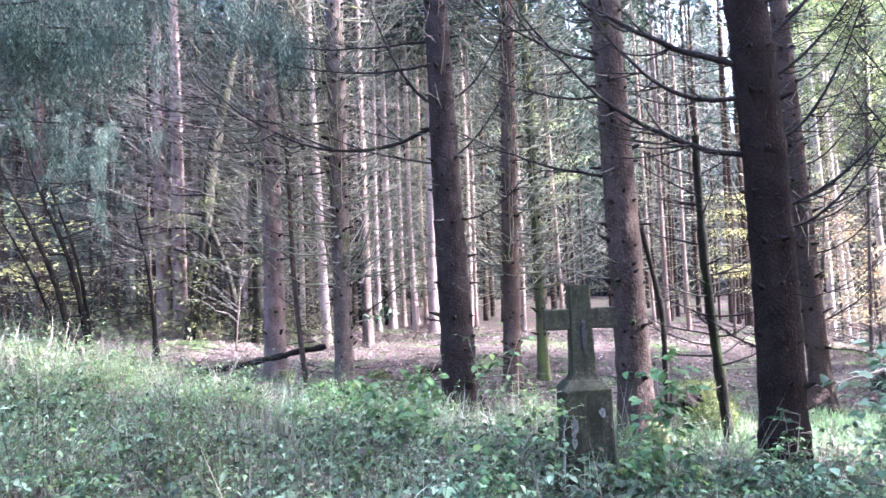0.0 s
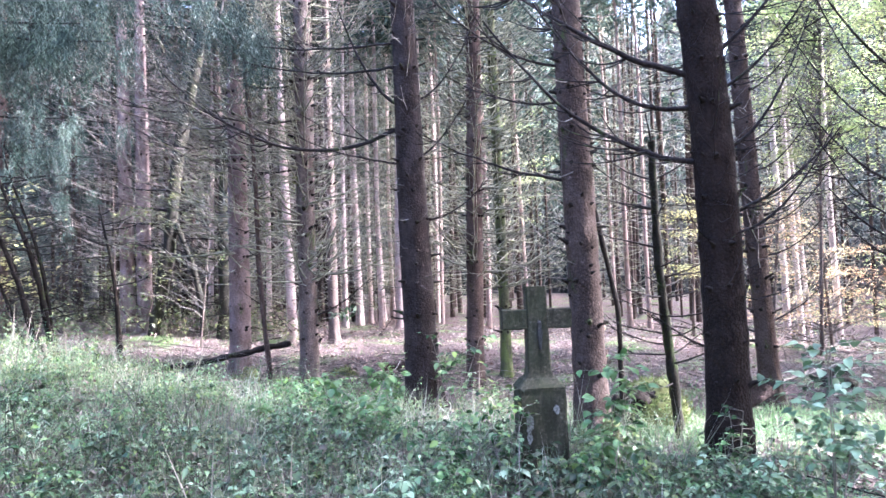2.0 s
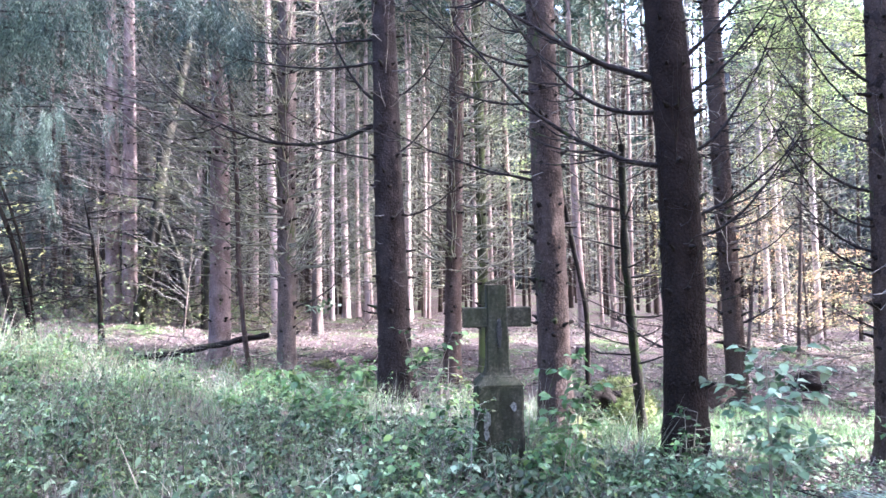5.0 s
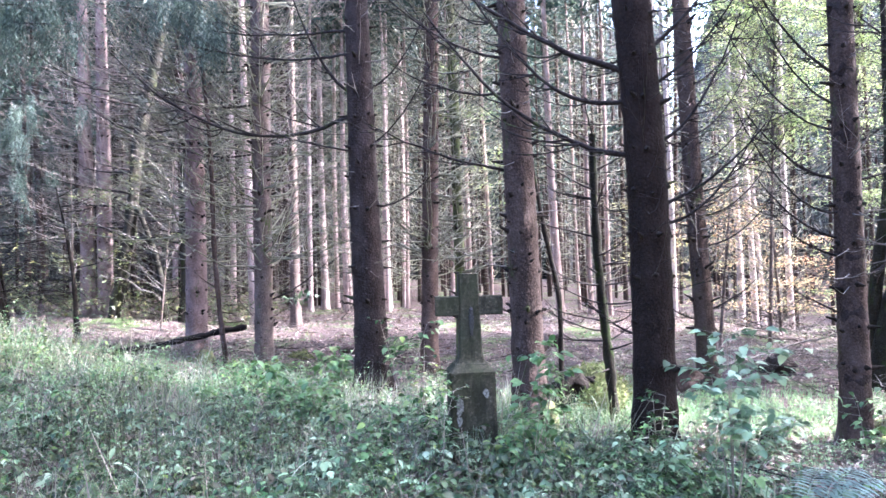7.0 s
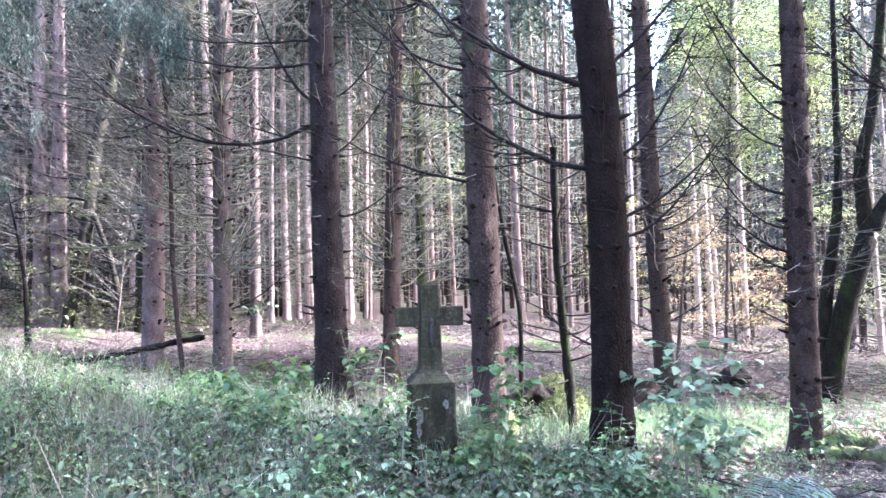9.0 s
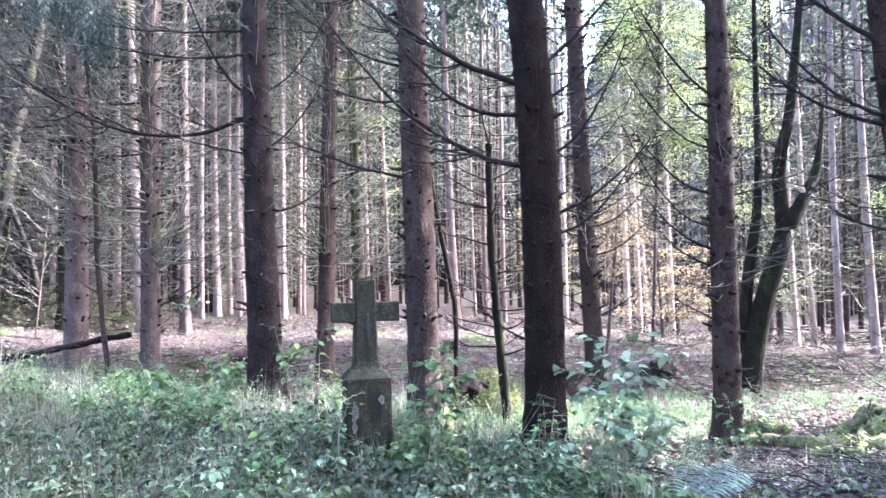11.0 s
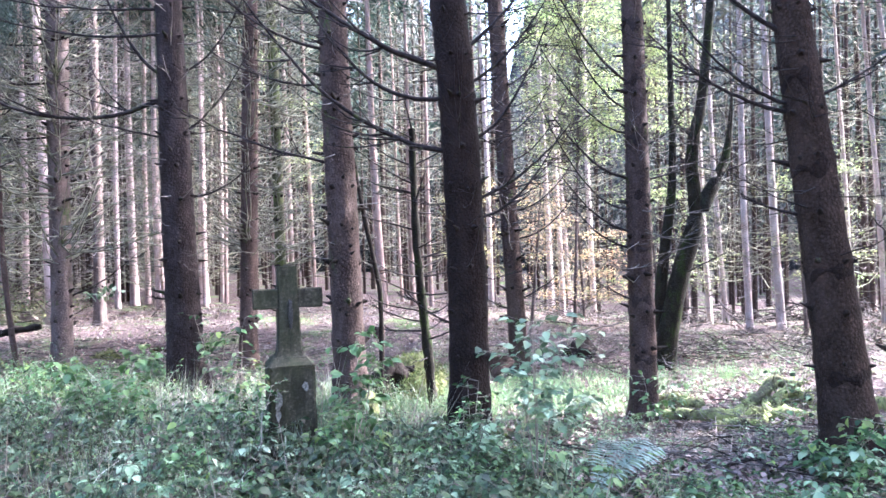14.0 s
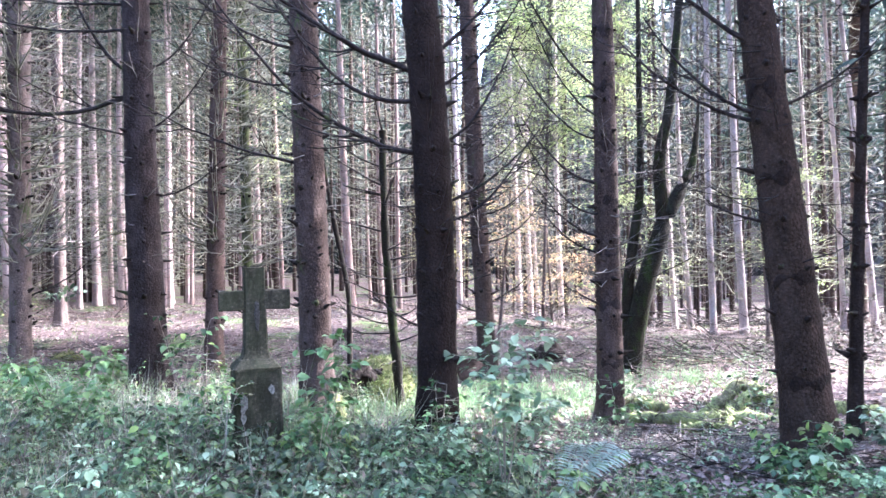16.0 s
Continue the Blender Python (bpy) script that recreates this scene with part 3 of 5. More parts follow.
spruce("leaning slim spruce beside the dark spruce", 3.282, 9.82, -0.063, 0.018, 0.128, 0.107, mat=BARK_UMBER, twigs=12, crown_kind=1, limbs=((0.9, 175, 0.5, 0.1, 0.2, 0.01), (1.0, 10, 0.7, 0.25, 0.2, 0.012), (1.9, 5, 1.0, 0.05, 0.7, 0.010), (2.25, -12, 1.0, 0.1, 0.9, 0.010), (2.6, 8, 1.1, 0.1, 1.1, 0.011), (3.0, -5, 1.0, 0.2, 1.1, 0.010), (3.4, 12, 1.0, 0.3, 1.1, 0.010), (4.0, 0, 1.0, 0.4, 1.0, 0.010), (2.1, 184, 0.8, 0.05, 0.5, 0.009), (3.2, 176, 0.9, 0.2, 0.7, 0.009)))
spruce("straight slim spruce with ringed knots over the brushwood", 4.031, 7.659, -0.023, 0.014, 0.146, 0.112, mat=BARK_UMBER, rings=0.62, twigs=15, crown_kind=2, limbs=(
    (2.48, 180, 0.95, 0.1, 0.6, 0.014), (1.92, 176, 0.8, 0.15, 0.45, 0.013), (2.5, -5, 0.7, 0.1, 0.15, 0.012), (1.7, 178, 0.7, 0.05, 0.4, 0.011), (3.6, 184, 1.0, 0.5, 0.6, 0.014), (1.1, 185, 0.5, 0.2, 0.05, 0.008), (2.2, 188, 1.2, -0.1, 1.3, 0.010), (3.0, 174, 1.2, 0.1, 1.2, 0.010), (3.3, 186, 1.1, 0.3, 1.2, 0.010), (2.9, 2, 0.8, 0.1, 0.8, 0.010), (1.5, 4, 0.6, 0.05, 0.4, 0.009)))
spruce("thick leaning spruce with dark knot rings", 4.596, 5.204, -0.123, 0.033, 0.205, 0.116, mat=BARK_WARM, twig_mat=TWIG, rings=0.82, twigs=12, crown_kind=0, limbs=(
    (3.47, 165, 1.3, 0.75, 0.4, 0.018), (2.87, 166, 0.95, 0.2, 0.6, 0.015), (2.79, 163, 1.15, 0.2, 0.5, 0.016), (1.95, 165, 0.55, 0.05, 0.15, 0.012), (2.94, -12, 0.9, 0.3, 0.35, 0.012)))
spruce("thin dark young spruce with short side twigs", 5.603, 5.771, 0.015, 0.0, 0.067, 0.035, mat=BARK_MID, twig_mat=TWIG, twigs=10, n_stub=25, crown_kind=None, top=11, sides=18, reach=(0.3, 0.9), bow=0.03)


def sapling(label, x, y, lx, ly, rb, rt, top, mat, bow=0.04, twigs=8, reach=(0.2, 0.7), kink=(99.0, 0.0)):
    z0 = gz(x, y)
    root = new("young_tree")
    root.location = (x, y, z0)
    tagged(root, label, "sapling", "thin saplings")
    z = np.linspace(-0.2, top, 34)
    line = np.stack([lx * z + bow * np.sin(z * 1.5 + x) + kink[1] * np.clip(z - kink[0], 0, None), ly * z + bow * np.cos(z * 1.1), z], 1)
    rad = np.linspace(rb, rt, len(z))
    rad = rad * (1 + 0.10 * np.sin(z * 9 + x) + 0.07 * np.sin(z * 23 + y))
    V, F = tube(line, rad, 12, 0.14)
    quads("trunk", V, F, mat, root, smooth=True)
    h = Heap()
    for _ in range(twigs):
        i = rng.integers(8, len(z))
        add_branch(h, line[i], rng.uniform(0, 6.28), rng.uniform(*reach), rng.uniform(-0.05, 0.2), rng.uniform(0, 0.2), rb * 0.2, 4, 4, 7)
    h.out("dead_twigs", TWIG, root)["kind"] = "stuff"
    return root


sapling("thin bent dark sapling beside the mossy mound", 1.17, 8.7, 0, 0, 0.034, 0.018, 4.6, DARKWOOD, 0.015, 8, (0.2, 0.6), kink=(1.35, -0.20))
sapling("mossy thin sapling with a broken top", 1.70, 8.3, -0.07, 0, 0.060, 0.038, 3.25, BARK_DARK_MOSSY, 0.03, 34, (0.25, 0.8))
sapling("thin sapling standing by the fallen log", -3.74, 11.7, -0.076, 0, 0.042, 0.028, 6.0, BARK, 0.03, 16)
sapling("slender mossy leaning tree at the wood's edge", -7.80, 16.5, 0.147, 0, 0.15, 0.11, 8.0, BARK_OLIVE, 0.05, 30, (0.5, 1.8))
sapling("crooked mossy stem forking low at the wood's edge", -6.65, 16.5, -0.22, 0, 0.08, 0.05, 2.6, BARK_OLIVE, 0.10, 14, (0.4, 1.0))
sapling("slim mossy stem with a green foot", -6.35, 16.8, 0.03, 0, 0.15, 0.09, 8.0, BARK_OLIVE, 0.04, 24, (0.4, 1.4))

# stand of young spruces in the sunlit clearing beyond: x, y, lean, radius
RIGHT_STAND = ((9.8, 15.5, -0.058, 0.06), (9.9, 15.0, -0.086, 0.06), (9.8, 14.0, -0.039, 0.07), (10.3, 13.6, -0.083, 0.08), (13.3, 15.1, -0.049, 0.05), (13.3, 14.1, -0.082, 0.06),
    (13.2, 13.1, -0.112, 0.07), (8.2, 18.5, -0.035, 0.08), (7.1, 18.8, -0.035, 0.08), (7.6, 19.2, -0.042, 0.08), (8.0, 19.6, -0.059, 0.06), (4.2, 20.6, -0.032, 0.06), (3.7, 20.8, -0.036, 0.07),
    (3.7, 22.8, -0.046, 0.05), (2.7, 20.0, -0.051, 0.11), (5.8, 20.0, -0.045, 0.08))
LEFT_STAND = ((-4.2, 22.8, -0.025, 0.11), (-4.0, 23.8, -0.012, 0.08), (-3.7, 24.7, -0.035, 0.07), (-3.5, 25.7, -0.021, 0.08), (-2.3, 24.4, -0.031, 0.07), (-1.8, 24.3, -0.025, 0.08),
    (1.0, 23.5, -0.039, 0.06), (-6.5, 21.0, -0.013, 0.08), (-4.4, 21.5, -0.003, 0.07), (-3.4, 22.0, -0.022, 0.08), (-3.0, 24.0, -0.022, 0.07), (-2.1, 22.0, -0.032, 0.07), (-1.6, 23.0, -0.018, 0.06),
    (-4.9, 17.4, -0.039, 0.11), (-2.7, 21.1, -0.004, 0.14), (-2.3, 22.6, -0.002, 0.08), (-8.4, 21.6, 0.001, 0.08), (-0.2, 21.4, -0.02, 0.07), (0.3, 22.6, -0.03, 0.08))


def young_spruce(x, y, lean, r, label, mat=BARK_FAR, with_crown=True, lift=1.4):
    z0 = gz(x, y)
    root = new("spruce_tree")
    root.location = (x, y, z0)
    tagged(root, label, "tree", "young spruces in the clearing")
    line = trunk_line(0, 0, lean, rng.normal(0, 0.01), 17, 0.03, x, 26)
    (V, F), rad = trunk_mesh(line, r * 1.05, r * 0.85, 17, 12, 0.03, False, 0.2)
    quads("trunk", V, F, mat, root, smooth=True)
    h = twig_cloud([(0, 0, 0, lean, r)], 110, 0.6, 9.5, (0.5, 1.9), 0.014, curl=(0.25, 1.0), forks=3, thin=True)
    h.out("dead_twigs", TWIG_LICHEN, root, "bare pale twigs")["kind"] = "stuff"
    if with_crown:
        crown(root, lean * 13, 0, int(rng.integers(0, 3)), rng.uniform(0, 360), 0.7, lift)
    return root


# both stands take barks with the sunlight already in the colour
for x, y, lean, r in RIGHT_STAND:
    young_spruce(x, y, lean, r, "thin pale sunlit spruce trunk in the clearing", BARK_SUNLIT if x > 5.5 else BARK_FAR, with_crown=not (x > 9 and y > 14.5))
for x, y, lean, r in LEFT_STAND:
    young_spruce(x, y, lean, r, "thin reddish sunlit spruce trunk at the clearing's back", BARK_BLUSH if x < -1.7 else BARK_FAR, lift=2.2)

# dim spruces added to darken the bright gaps between the trunks
for x, y in ((-11.0, 21.0), (-8.6, 22.5), (-6.6, 21.6), (-13.2, 19.2), (-15.5, 21.5), (-10.2, 24.0)):
    young_spruce(x, y, rng.normal(-0.02, 0.01), 0.10, "added dim spruce with low boughs darkening the wood's edge", BARK_MID, lift=0.6)

# the dark wood behind: trunks, bare twigs and hanging needles, out to where nothing is told apart
h, hn, feet = Heap(), Heap(), []
for _ in range(380):
    d = 25 + 32 * rng.random() ** 1.2
    a = rng.uniform(-0.95, 0.84)
    x, y = d * math.sin(a) + 1, d * math.cos(a)
    top, r, lean = rng.uniform(13, 18), rng.uniform(0.05, 0.12), rng.normal(-0.02, 0.015)
    z = np.linspace(-0.3, top, 8)
    # deep trunks use the darker bark in place of the wood's shade
    V, F = tube(np.stack([x + lean * z, y + 0 * z, gz(x, y) + z], 1), np.linspace(r, r * 0.4, 8), 7, 0.05)
    if d < 48:  # those that can be told apart are trees of their own
        tagged(quads("spruce_tree", V, F, BARK_UMBER, smooth=True), "slim dim spruce trunk deep in the wood", "tree", "spruces deep in the wood")
    else:
        h.add(V, F)
    feet.append((x, y, gz(x, y), lean, r))
tagged(h.out("distant_trunks", BARK_UMBER, smooth=True), "dense dim spruce trunks deep in the wood", "trees", kind="stuff")
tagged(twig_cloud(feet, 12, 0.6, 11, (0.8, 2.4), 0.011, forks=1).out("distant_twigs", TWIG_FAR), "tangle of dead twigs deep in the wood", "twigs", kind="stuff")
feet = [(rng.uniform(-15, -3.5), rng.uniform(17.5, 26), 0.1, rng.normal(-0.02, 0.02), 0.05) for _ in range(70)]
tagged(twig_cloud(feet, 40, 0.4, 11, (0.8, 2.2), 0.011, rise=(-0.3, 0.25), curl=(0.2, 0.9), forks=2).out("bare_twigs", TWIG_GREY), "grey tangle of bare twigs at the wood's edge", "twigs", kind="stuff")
cnt = 115000
a = rng.uniform(-1.1, 0.80, cnt)
d = 27 + 38 * rng.random(cnt)
z = 2.6 + 16 * rng.random(cnt) ** 0.9 + (d - 27) * -0.06
at = np.stack([d * np.sin(a) + 1, d * np.cos(a), z], 1)
keep = ~((np.abs(a - 0.283) < 0.024) & (z > 0.27 * d))  # a gap of open sky over the clearing
at, cnt = at[keep], int(keep.sum())
hn.add(*spray(at, rng.normal(size=(cnt, 3)) * np.array([1, 1, 0.5]) + np.array([0, 0, -0.8]), rng.uniform(0.25, 0.8, cnt), rng.uniform(0.03, 0.11, cnt) * (0.5 + d[keep] / 60)))
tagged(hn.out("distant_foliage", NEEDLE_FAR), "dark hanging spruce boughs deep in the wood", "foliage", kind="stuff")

cnt = 60000
a, d, z = rng.uniform(-1.15, 0.84, cnt), 29 + 33 * rng.random(cnt), 6.0 + 12 * rng.random(cnt)
keep = ~(np.abs(a - 0.283) < 0.024) & ((a < 0.12) | ((a > 0.6) & (rng.random(cnt) < 0.5)) | (rng.random(cnt) < 0.15))
a, d, z, cnt = a[keep], d[keep], z[keep], int(keep.sum())
hn = Heap()
hn.add(*spray(np.stack([d * np.sin(a) + 1, d * np.cos(a), z], 1), rng.normal(size=(cnt, 3)) * np.array([1, 1, 0.35]) + np.array([0, 0, -0.4]), rng.uniform(0.5, 1.3, cnt), rng.uniform(0.12, 0.34, cnt)))
tagged(hn.out("forest_canopy", NEEDLE), "dense dark canopy of spruce boughs over the wood", "foliage", kind="stuff")

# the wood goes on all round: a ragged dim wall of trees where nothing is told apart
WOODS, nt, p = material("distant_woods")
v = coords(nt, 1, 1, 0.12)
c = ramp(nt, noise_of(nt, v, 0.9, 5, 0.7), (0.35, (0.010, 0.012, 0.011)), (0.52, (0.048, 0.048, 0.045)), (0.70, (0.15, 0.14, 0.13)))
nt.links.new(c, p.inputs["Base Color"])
p.inputs["Roughness"].default_value = 1.0
w = np.linspace(0, 2 * np.pi, 360, endpoint=False)
rad_ = 64 + 3 * np.sin(w * 41) + 2 * np.sin(w * 67 + 1)
tops = 26 + 3 * np.sin(w * 53) + 2.2 * np.sin(w * 97 + 2) + rng.normal(0, 0.8, 360) - 14 * np.exp(-((w - 0.283) / 0.03) ** 2)  # lower under the open sky
V = np.concatenate([np.stack([rad_ * np.sin(w), rad_ * np.cos(w), np.full(360, q)], 1) if q < 1 else np.stack([(rad_ + 2 * q) * np.sin(w), (rad_ + 2 * q) * np.cos(w), tops * q / 2], 1) for q in (-0.5, 1, 2)])
k = np.arange(360)
F = np.concatenate([np.stack([k + o, (k + 1) % 360 + o, (k + 1) % 360 + o + 360, k + o + 360], 1) for o in (0, 360)])
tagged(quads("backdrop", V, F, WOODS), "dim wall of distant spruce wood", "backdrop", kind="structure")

# unseen tall spruces added beside and behind the path to shade the foreground
for x, y, lift in ((8.6, 4.9, -2), (9.8, 5.8, -1), (12.0, 4.5, -2), (14.5, 5.6, -2), (20.5, 5.4, -2), (10.6, 7.3, 3.0), (14.3, 8.0, 4.5), (13.6, 14.0, 2.3), (18.5, 12.0, 0.5), (26.5, 22.5, -2), (12.5, 2.0, -2), (16.5, 4.0, -2), (20.0, 4.5, -2), (9.0, 2.5, -2),
        (3.0, -8.5, -2), (-1.5, -7.5, -2), (-5.5, -8.5, -2), (-9.5, -6.5, -2), (-13.5, -1.5, -2), (0.8, -12, -2), (-7.5, -12, -2), (5.5, -11, -2), (-15.5, 4.5, -2), (7.5, -5.5, -2), (11.0, -4.0, -2), (-12.5, -9.0, -2)):
    root = new("spruce_tree")
    root.location = (x, y, gz(x, y))
    tagged(root, "unseen dense spruce added to shade the forest edge", "tree", "spruces beside the path")
    line = trunk_line(0, 0, 0, 0, 21, 0.02, x, 20)
    (V, F), rad = trunk_mesh(line, 0.2, 0.17, 21, 12)
    quads("trunk", V, F, BARK, root, smooth=True)
    crown(root, 0, 0, int(rng.integers(0, 3)), rng.uniform(0, 360), 1.2, lift)
# two more unseen spruces, added to shade the clearing's ground
for x, y in ((15.2, 10.9), (16.0, 12.4)):
    root = new("spruce_tree")
    root.location = (x, y, gz(x, y))
    tagged(root, "unseen slim spruce added to shade the clearing", "tree", "spruces beside the path")
    V, F = tube(np.stack([np.zeros(8), np.zeros(8), np.linspace(-0.3, 20, 8)], 1), np.linspace(0.15, 0.02, 8), 10, 0.05)
    quads("trunk", V, F, BARK, root, smooth=True)
    crown(root, 0, 0, int(rng.integers(0, 3)), rng.uniform(0, 360), 0.62, -1.2)

# ---- the stone cross ----
cross = new("stone_cross")
cross.location = (0.114, 6.58, 0.083)
cross.scale = (0.95, 0.95, 0.95)
cross.rotation_euler = (radians(-0.5), radians(-1.6), radians(6))
tagged(cross, "weathered stone wayside cross on a mossy pedestal", "cross")


def block(bm, stations, chamfer):
    """A post of rectangular sections (height, half width, half depth) with cut corners."""
    rings = []
    for z, hx, hy in stations:
        c = chamfer
        rings.append([bm.verts.new((px, py, z)) for px, py in ((-hx + c, -hy), (hx - c, -hy), (hx, -hy + c), (hx, hy - c), (hx - c, hy), (-hx + c, hy), (-hx, hy - c), (-hx, -hy + c))])
    for r0, r1 in zip(rings, rings[1:]):
        for i in range(8):
            bm.faces.new((r0[i], r0[(i + 1) % 8], r1[(i + 1) % 8], r1[i]))
    bm.faces.new(rings[0][::-1])
    bm.faces.new(rings[-1])


def worn(bm, cuts=2, amount=0.004):
    bmesh.ops.subdivide_edges(bm, edges=bm.edges[:], cuts=cuts, use_grid_fill=True)
    for w in bm.verts:
        k = noise.noise(w.co * 9) * amount + noise.noise(w.co * 31) * amount * 0.5
        w.co += w.normal * k
    bmesh.ops.recalc_face_normals(bm, faces=bm.faces[:])


bm = bmesh.new()
block(bm, ((-0.25, 0.216, 0.18), (0.1, 0.214, 0.179), (0.38, 0.211, 0.177), (0.650, 0.208, 0.174)), 0.022)
worn(bm, 3)
part("pedestal", bm, STONE, cross, "dark stone pedestal with pale lichen patches")
bm = bmesh.new()
block(bm, ((0.651, 0.212, 0.179), (0.672, 0.212, 0.179), (0.682, 0.204, 0.172), (0.728, 0.166, 0.132), (0.742, 0.156, 0.122)), 0.018)
worn(bm, 2, 0.003)
part("pedestal_cap", bm, STONE, cross)
bm = bmesh.new()
block(bm, ((0.743, 0.148, 0.112), (0.755, 0.131, 0.102), (0.78, 0.117, 0.094), (0.82, 0.109, 0.089), (0.92, 0.104, 0.086), (1.05, 0.101, 0.084), (1.17, 0.097, 0.082), (1.36, 0.094, 0.080), (1.565, 0.095, 0.080)), 0.014)
worn(bm, 3)
part("shaft", bm, STONE, cross)
for s in (-1, 1):
    bm = bmesh.new()
    block(bm, ((0.0, 0.088, 0.076), (0.12, 0.090, 0.077), (0.212, 0.089, 0.078)), 0.010)
    worn(bm, 2)
    arm = part("arm", bm, STONE, cross)
    arm.matrix_basis = pose(s * 0.097, 0, 1.272, 0, 90 * s, 0)
bm = bmesh.new()
block(bm, ((1.00, 0.010, 0.008), (1.08, 0.017, 0.014), (1.16, 0.023, 0.018), (1.20, 0.016, 0.014), (1.235, 0.019, 0.016), (1.26, 0.009, 0.008)), 0.003)
fig = part("metal_ornament", bm, IRON, cross, "small dark metal ornament fixed to the shaft")
fig.location = (0.012, -0.099, 0)
PALE, nt, p = material("pale_lime_crust")
nt.links.new(ramp(nt, noise_of(nt, coords(nt), 60, 5), (0.35, (0.06, 0.057, 0.046)), (0.62, (0.21, 0.205, 0.185))), p.inputs["Base Color"])
p.inputs["Roughness"].default_value = 0.95
for px, pz, w_, h_ in ((-0.122, 0.37, 0.040, 0.10), (0.115, 0.48, 0.034, 0.036), (-0.135, 0.24, 0.024, 0.05)):
    bm = bmesh.new()
    ring = []
    for k in range(40):
        w = k * 0.15708
        r = 0.9 + 0.40 * noise.noise(Vector((math.cos(w) * 1.1 + px * 40, math.sin(w) * 1.1, pz * 9))) + 0.16 * noise.noise(Vector((math.cos(w) * 5 + px * 40, math.sin(w) * 5, pz * 9)))
        ring.append(bm.verts.new((px + math.cos(w) * w_ * r, -0.184, pz + math.sin(w) * h_ * r)))
    f = bm.faces.new(ring)
    ext = bmesh.ops.extrude_face_region(bm, geom=[f])
    for g in ext["geom"]:
        if isinstance(g, bmesh.types.BMVert):
            g.co.y += 0.006
    bmesh.ops.recalc_face_normals(bm, faces=bm.faces[:])
    part("lime_crust", bm, PALE, cross, "pale flaking lime crust")
# ---- floor things ----
def log(name, label, a, b, ra, rb_, mat, category="log", group="", sag=0.0, parts=True):
    a, b = np.array(a), np.array(b)
    root = new(name)
    root.location = a
    tagged(root, label, category, group)
    s = np.linspace(0, 1, 34)[:, None]
    p = (b - a) * s + np.array([0, 0, -1.0]) * sag * np.sin(np.pi * s) + np.cumsum(rng.normal(0, 0.006, (34, 3)), 0)
    rad = np.linspace(ra, rb_, 34) * (1 + 0.12 * np.sin(np.arange(34) * 1.3 + ra * 90))
    rad[0] *= 0.86
    rad[-1] *= 0.7
    V, F = tube(p, rad, 12, 0.13)
    cap = np.concatenate([[[0, 1, 2, 3], [0, 3, 4, 5], [0, 5, 6, 7], [0, 7, 8, 9], [0, 9, 10, 11]], np.array([[0, 3, 2, 1], [0, 5, 4, 3], [0, 7, 6, 5], [0, 9, 8, 7], [0, 11, 10, 9]]) + 33 * 12])
    quads("log_body", V, np.concatenate([F, cap]), mat, root, smooth=True)
    h = Heap()
    for _ in range(5):
        i = rng.integers(4, 30)
        add_branch(h, p[i], rng.uniform(0, 6.28), rng.uniform(0.1, 0.35), 0.08, 0.05, ra * 0.18, 5, 1, 5)
    h.out("branch_stubs", mat, root)["kind"] = "stuff"
    return root


log("fallen_log", "dark fallen log propped over brushwood", (-5.75, 11.5, 0.20), (-3.5, 12.0, 0.56), 0.045, 0.050, DARKWOOD)
log("fallen_log", "thin grey log end under the dark log", (-5.7, 11.9, 0.24), (-4.7, 11.7, 0.24), 0.05, 0.045, TWIG_GREY)
log("fallen_log", "short brown log lying in the litter", (-2.2, 13.4, 0.05), (-1.45, 13.2, 0.06), 0.06, 0.05, BARK)


def mossy_root(label, points, radii):
    """A crooked moss-covered limb lying on the floor, through a few bends."""
    pts = np.array(points, float)
    root = new("mossy_log")
    root.location = pts[0]
    tagged(root, label, "log", "mossy logs")
    t = np.linspace(0, len(pts) - 1, 30)
    q = np.stack([np.interp(t, np.arange(len(pts)), pts[:, k] - pts[0, k]) for k in range(3)], 1)
    for _ in range(2):
        q[1:-1] = (q[:-2] + 2 * q[1:-1] + q[2:]) / 4
    q += np.cumsum(rng.normal(0, 0.006, q.shape), 0)
    rad = 0.85 * np.interp(t, np.arange(len(pts)), radii) * (1 + 0.12 * rng.normal(size=30))
    rad[0] *= 0.5
    rad[-1] *= 0.4
    V, F = tube(q, rad, 14, 0.2)
    quads("log_body", V, F, MOSSLOG, root, smooth=True)
    k = rng.integers(0, len(V), 600)
    out = V[k] - q[k // 14]
    keep = out[:, 2] > 0.3 * np.abs(out[:, 0]) + 0.01 * rng.normal(size=600)
    W, F = spray(V[k][keep] * 1.0, unit(out[keep]) + rng.normal(0, 0.9, (int(keep.sum()), 3)), rng.uniform(0.008, 0.022, int(keep.sum())), 0.011)
    quads("moss", W, F, MOSS, root, "bright yellow-green moss tufts")["kind"] = "stuff"
    h = Heap()
    for _ in range(4):
        k = rng.integers(4, 27)
        add_branch(h, q[k], rng.uniform(0, 6.28), rng.uniform(0.1, 0.3), 0.1, 0.05, 0.012, 5, 1, 5)
    h.out("branch_stubs", MOSSLOG, root)["kind"] = "stuff"


mossy_root("moss-covered crooked log lying in brushwood", ((4.05, 7.35, -0.10), (4.55, 7.0, -0.05), (5.05, 6.75, 0.0), (5.5, 6.5, -0.02)), (0.06, 0.085, 0.11, 0.10))
mossy_root("moss-covered forked limb rising from brushwood", ((4.8, 7.1, -0.06), (5.1, 7.15, 0.09), (5.35, 7.25, 0.20), (5.7, 7.2, 0.15)), (0.06, 0.07, 0.075, 0.06))
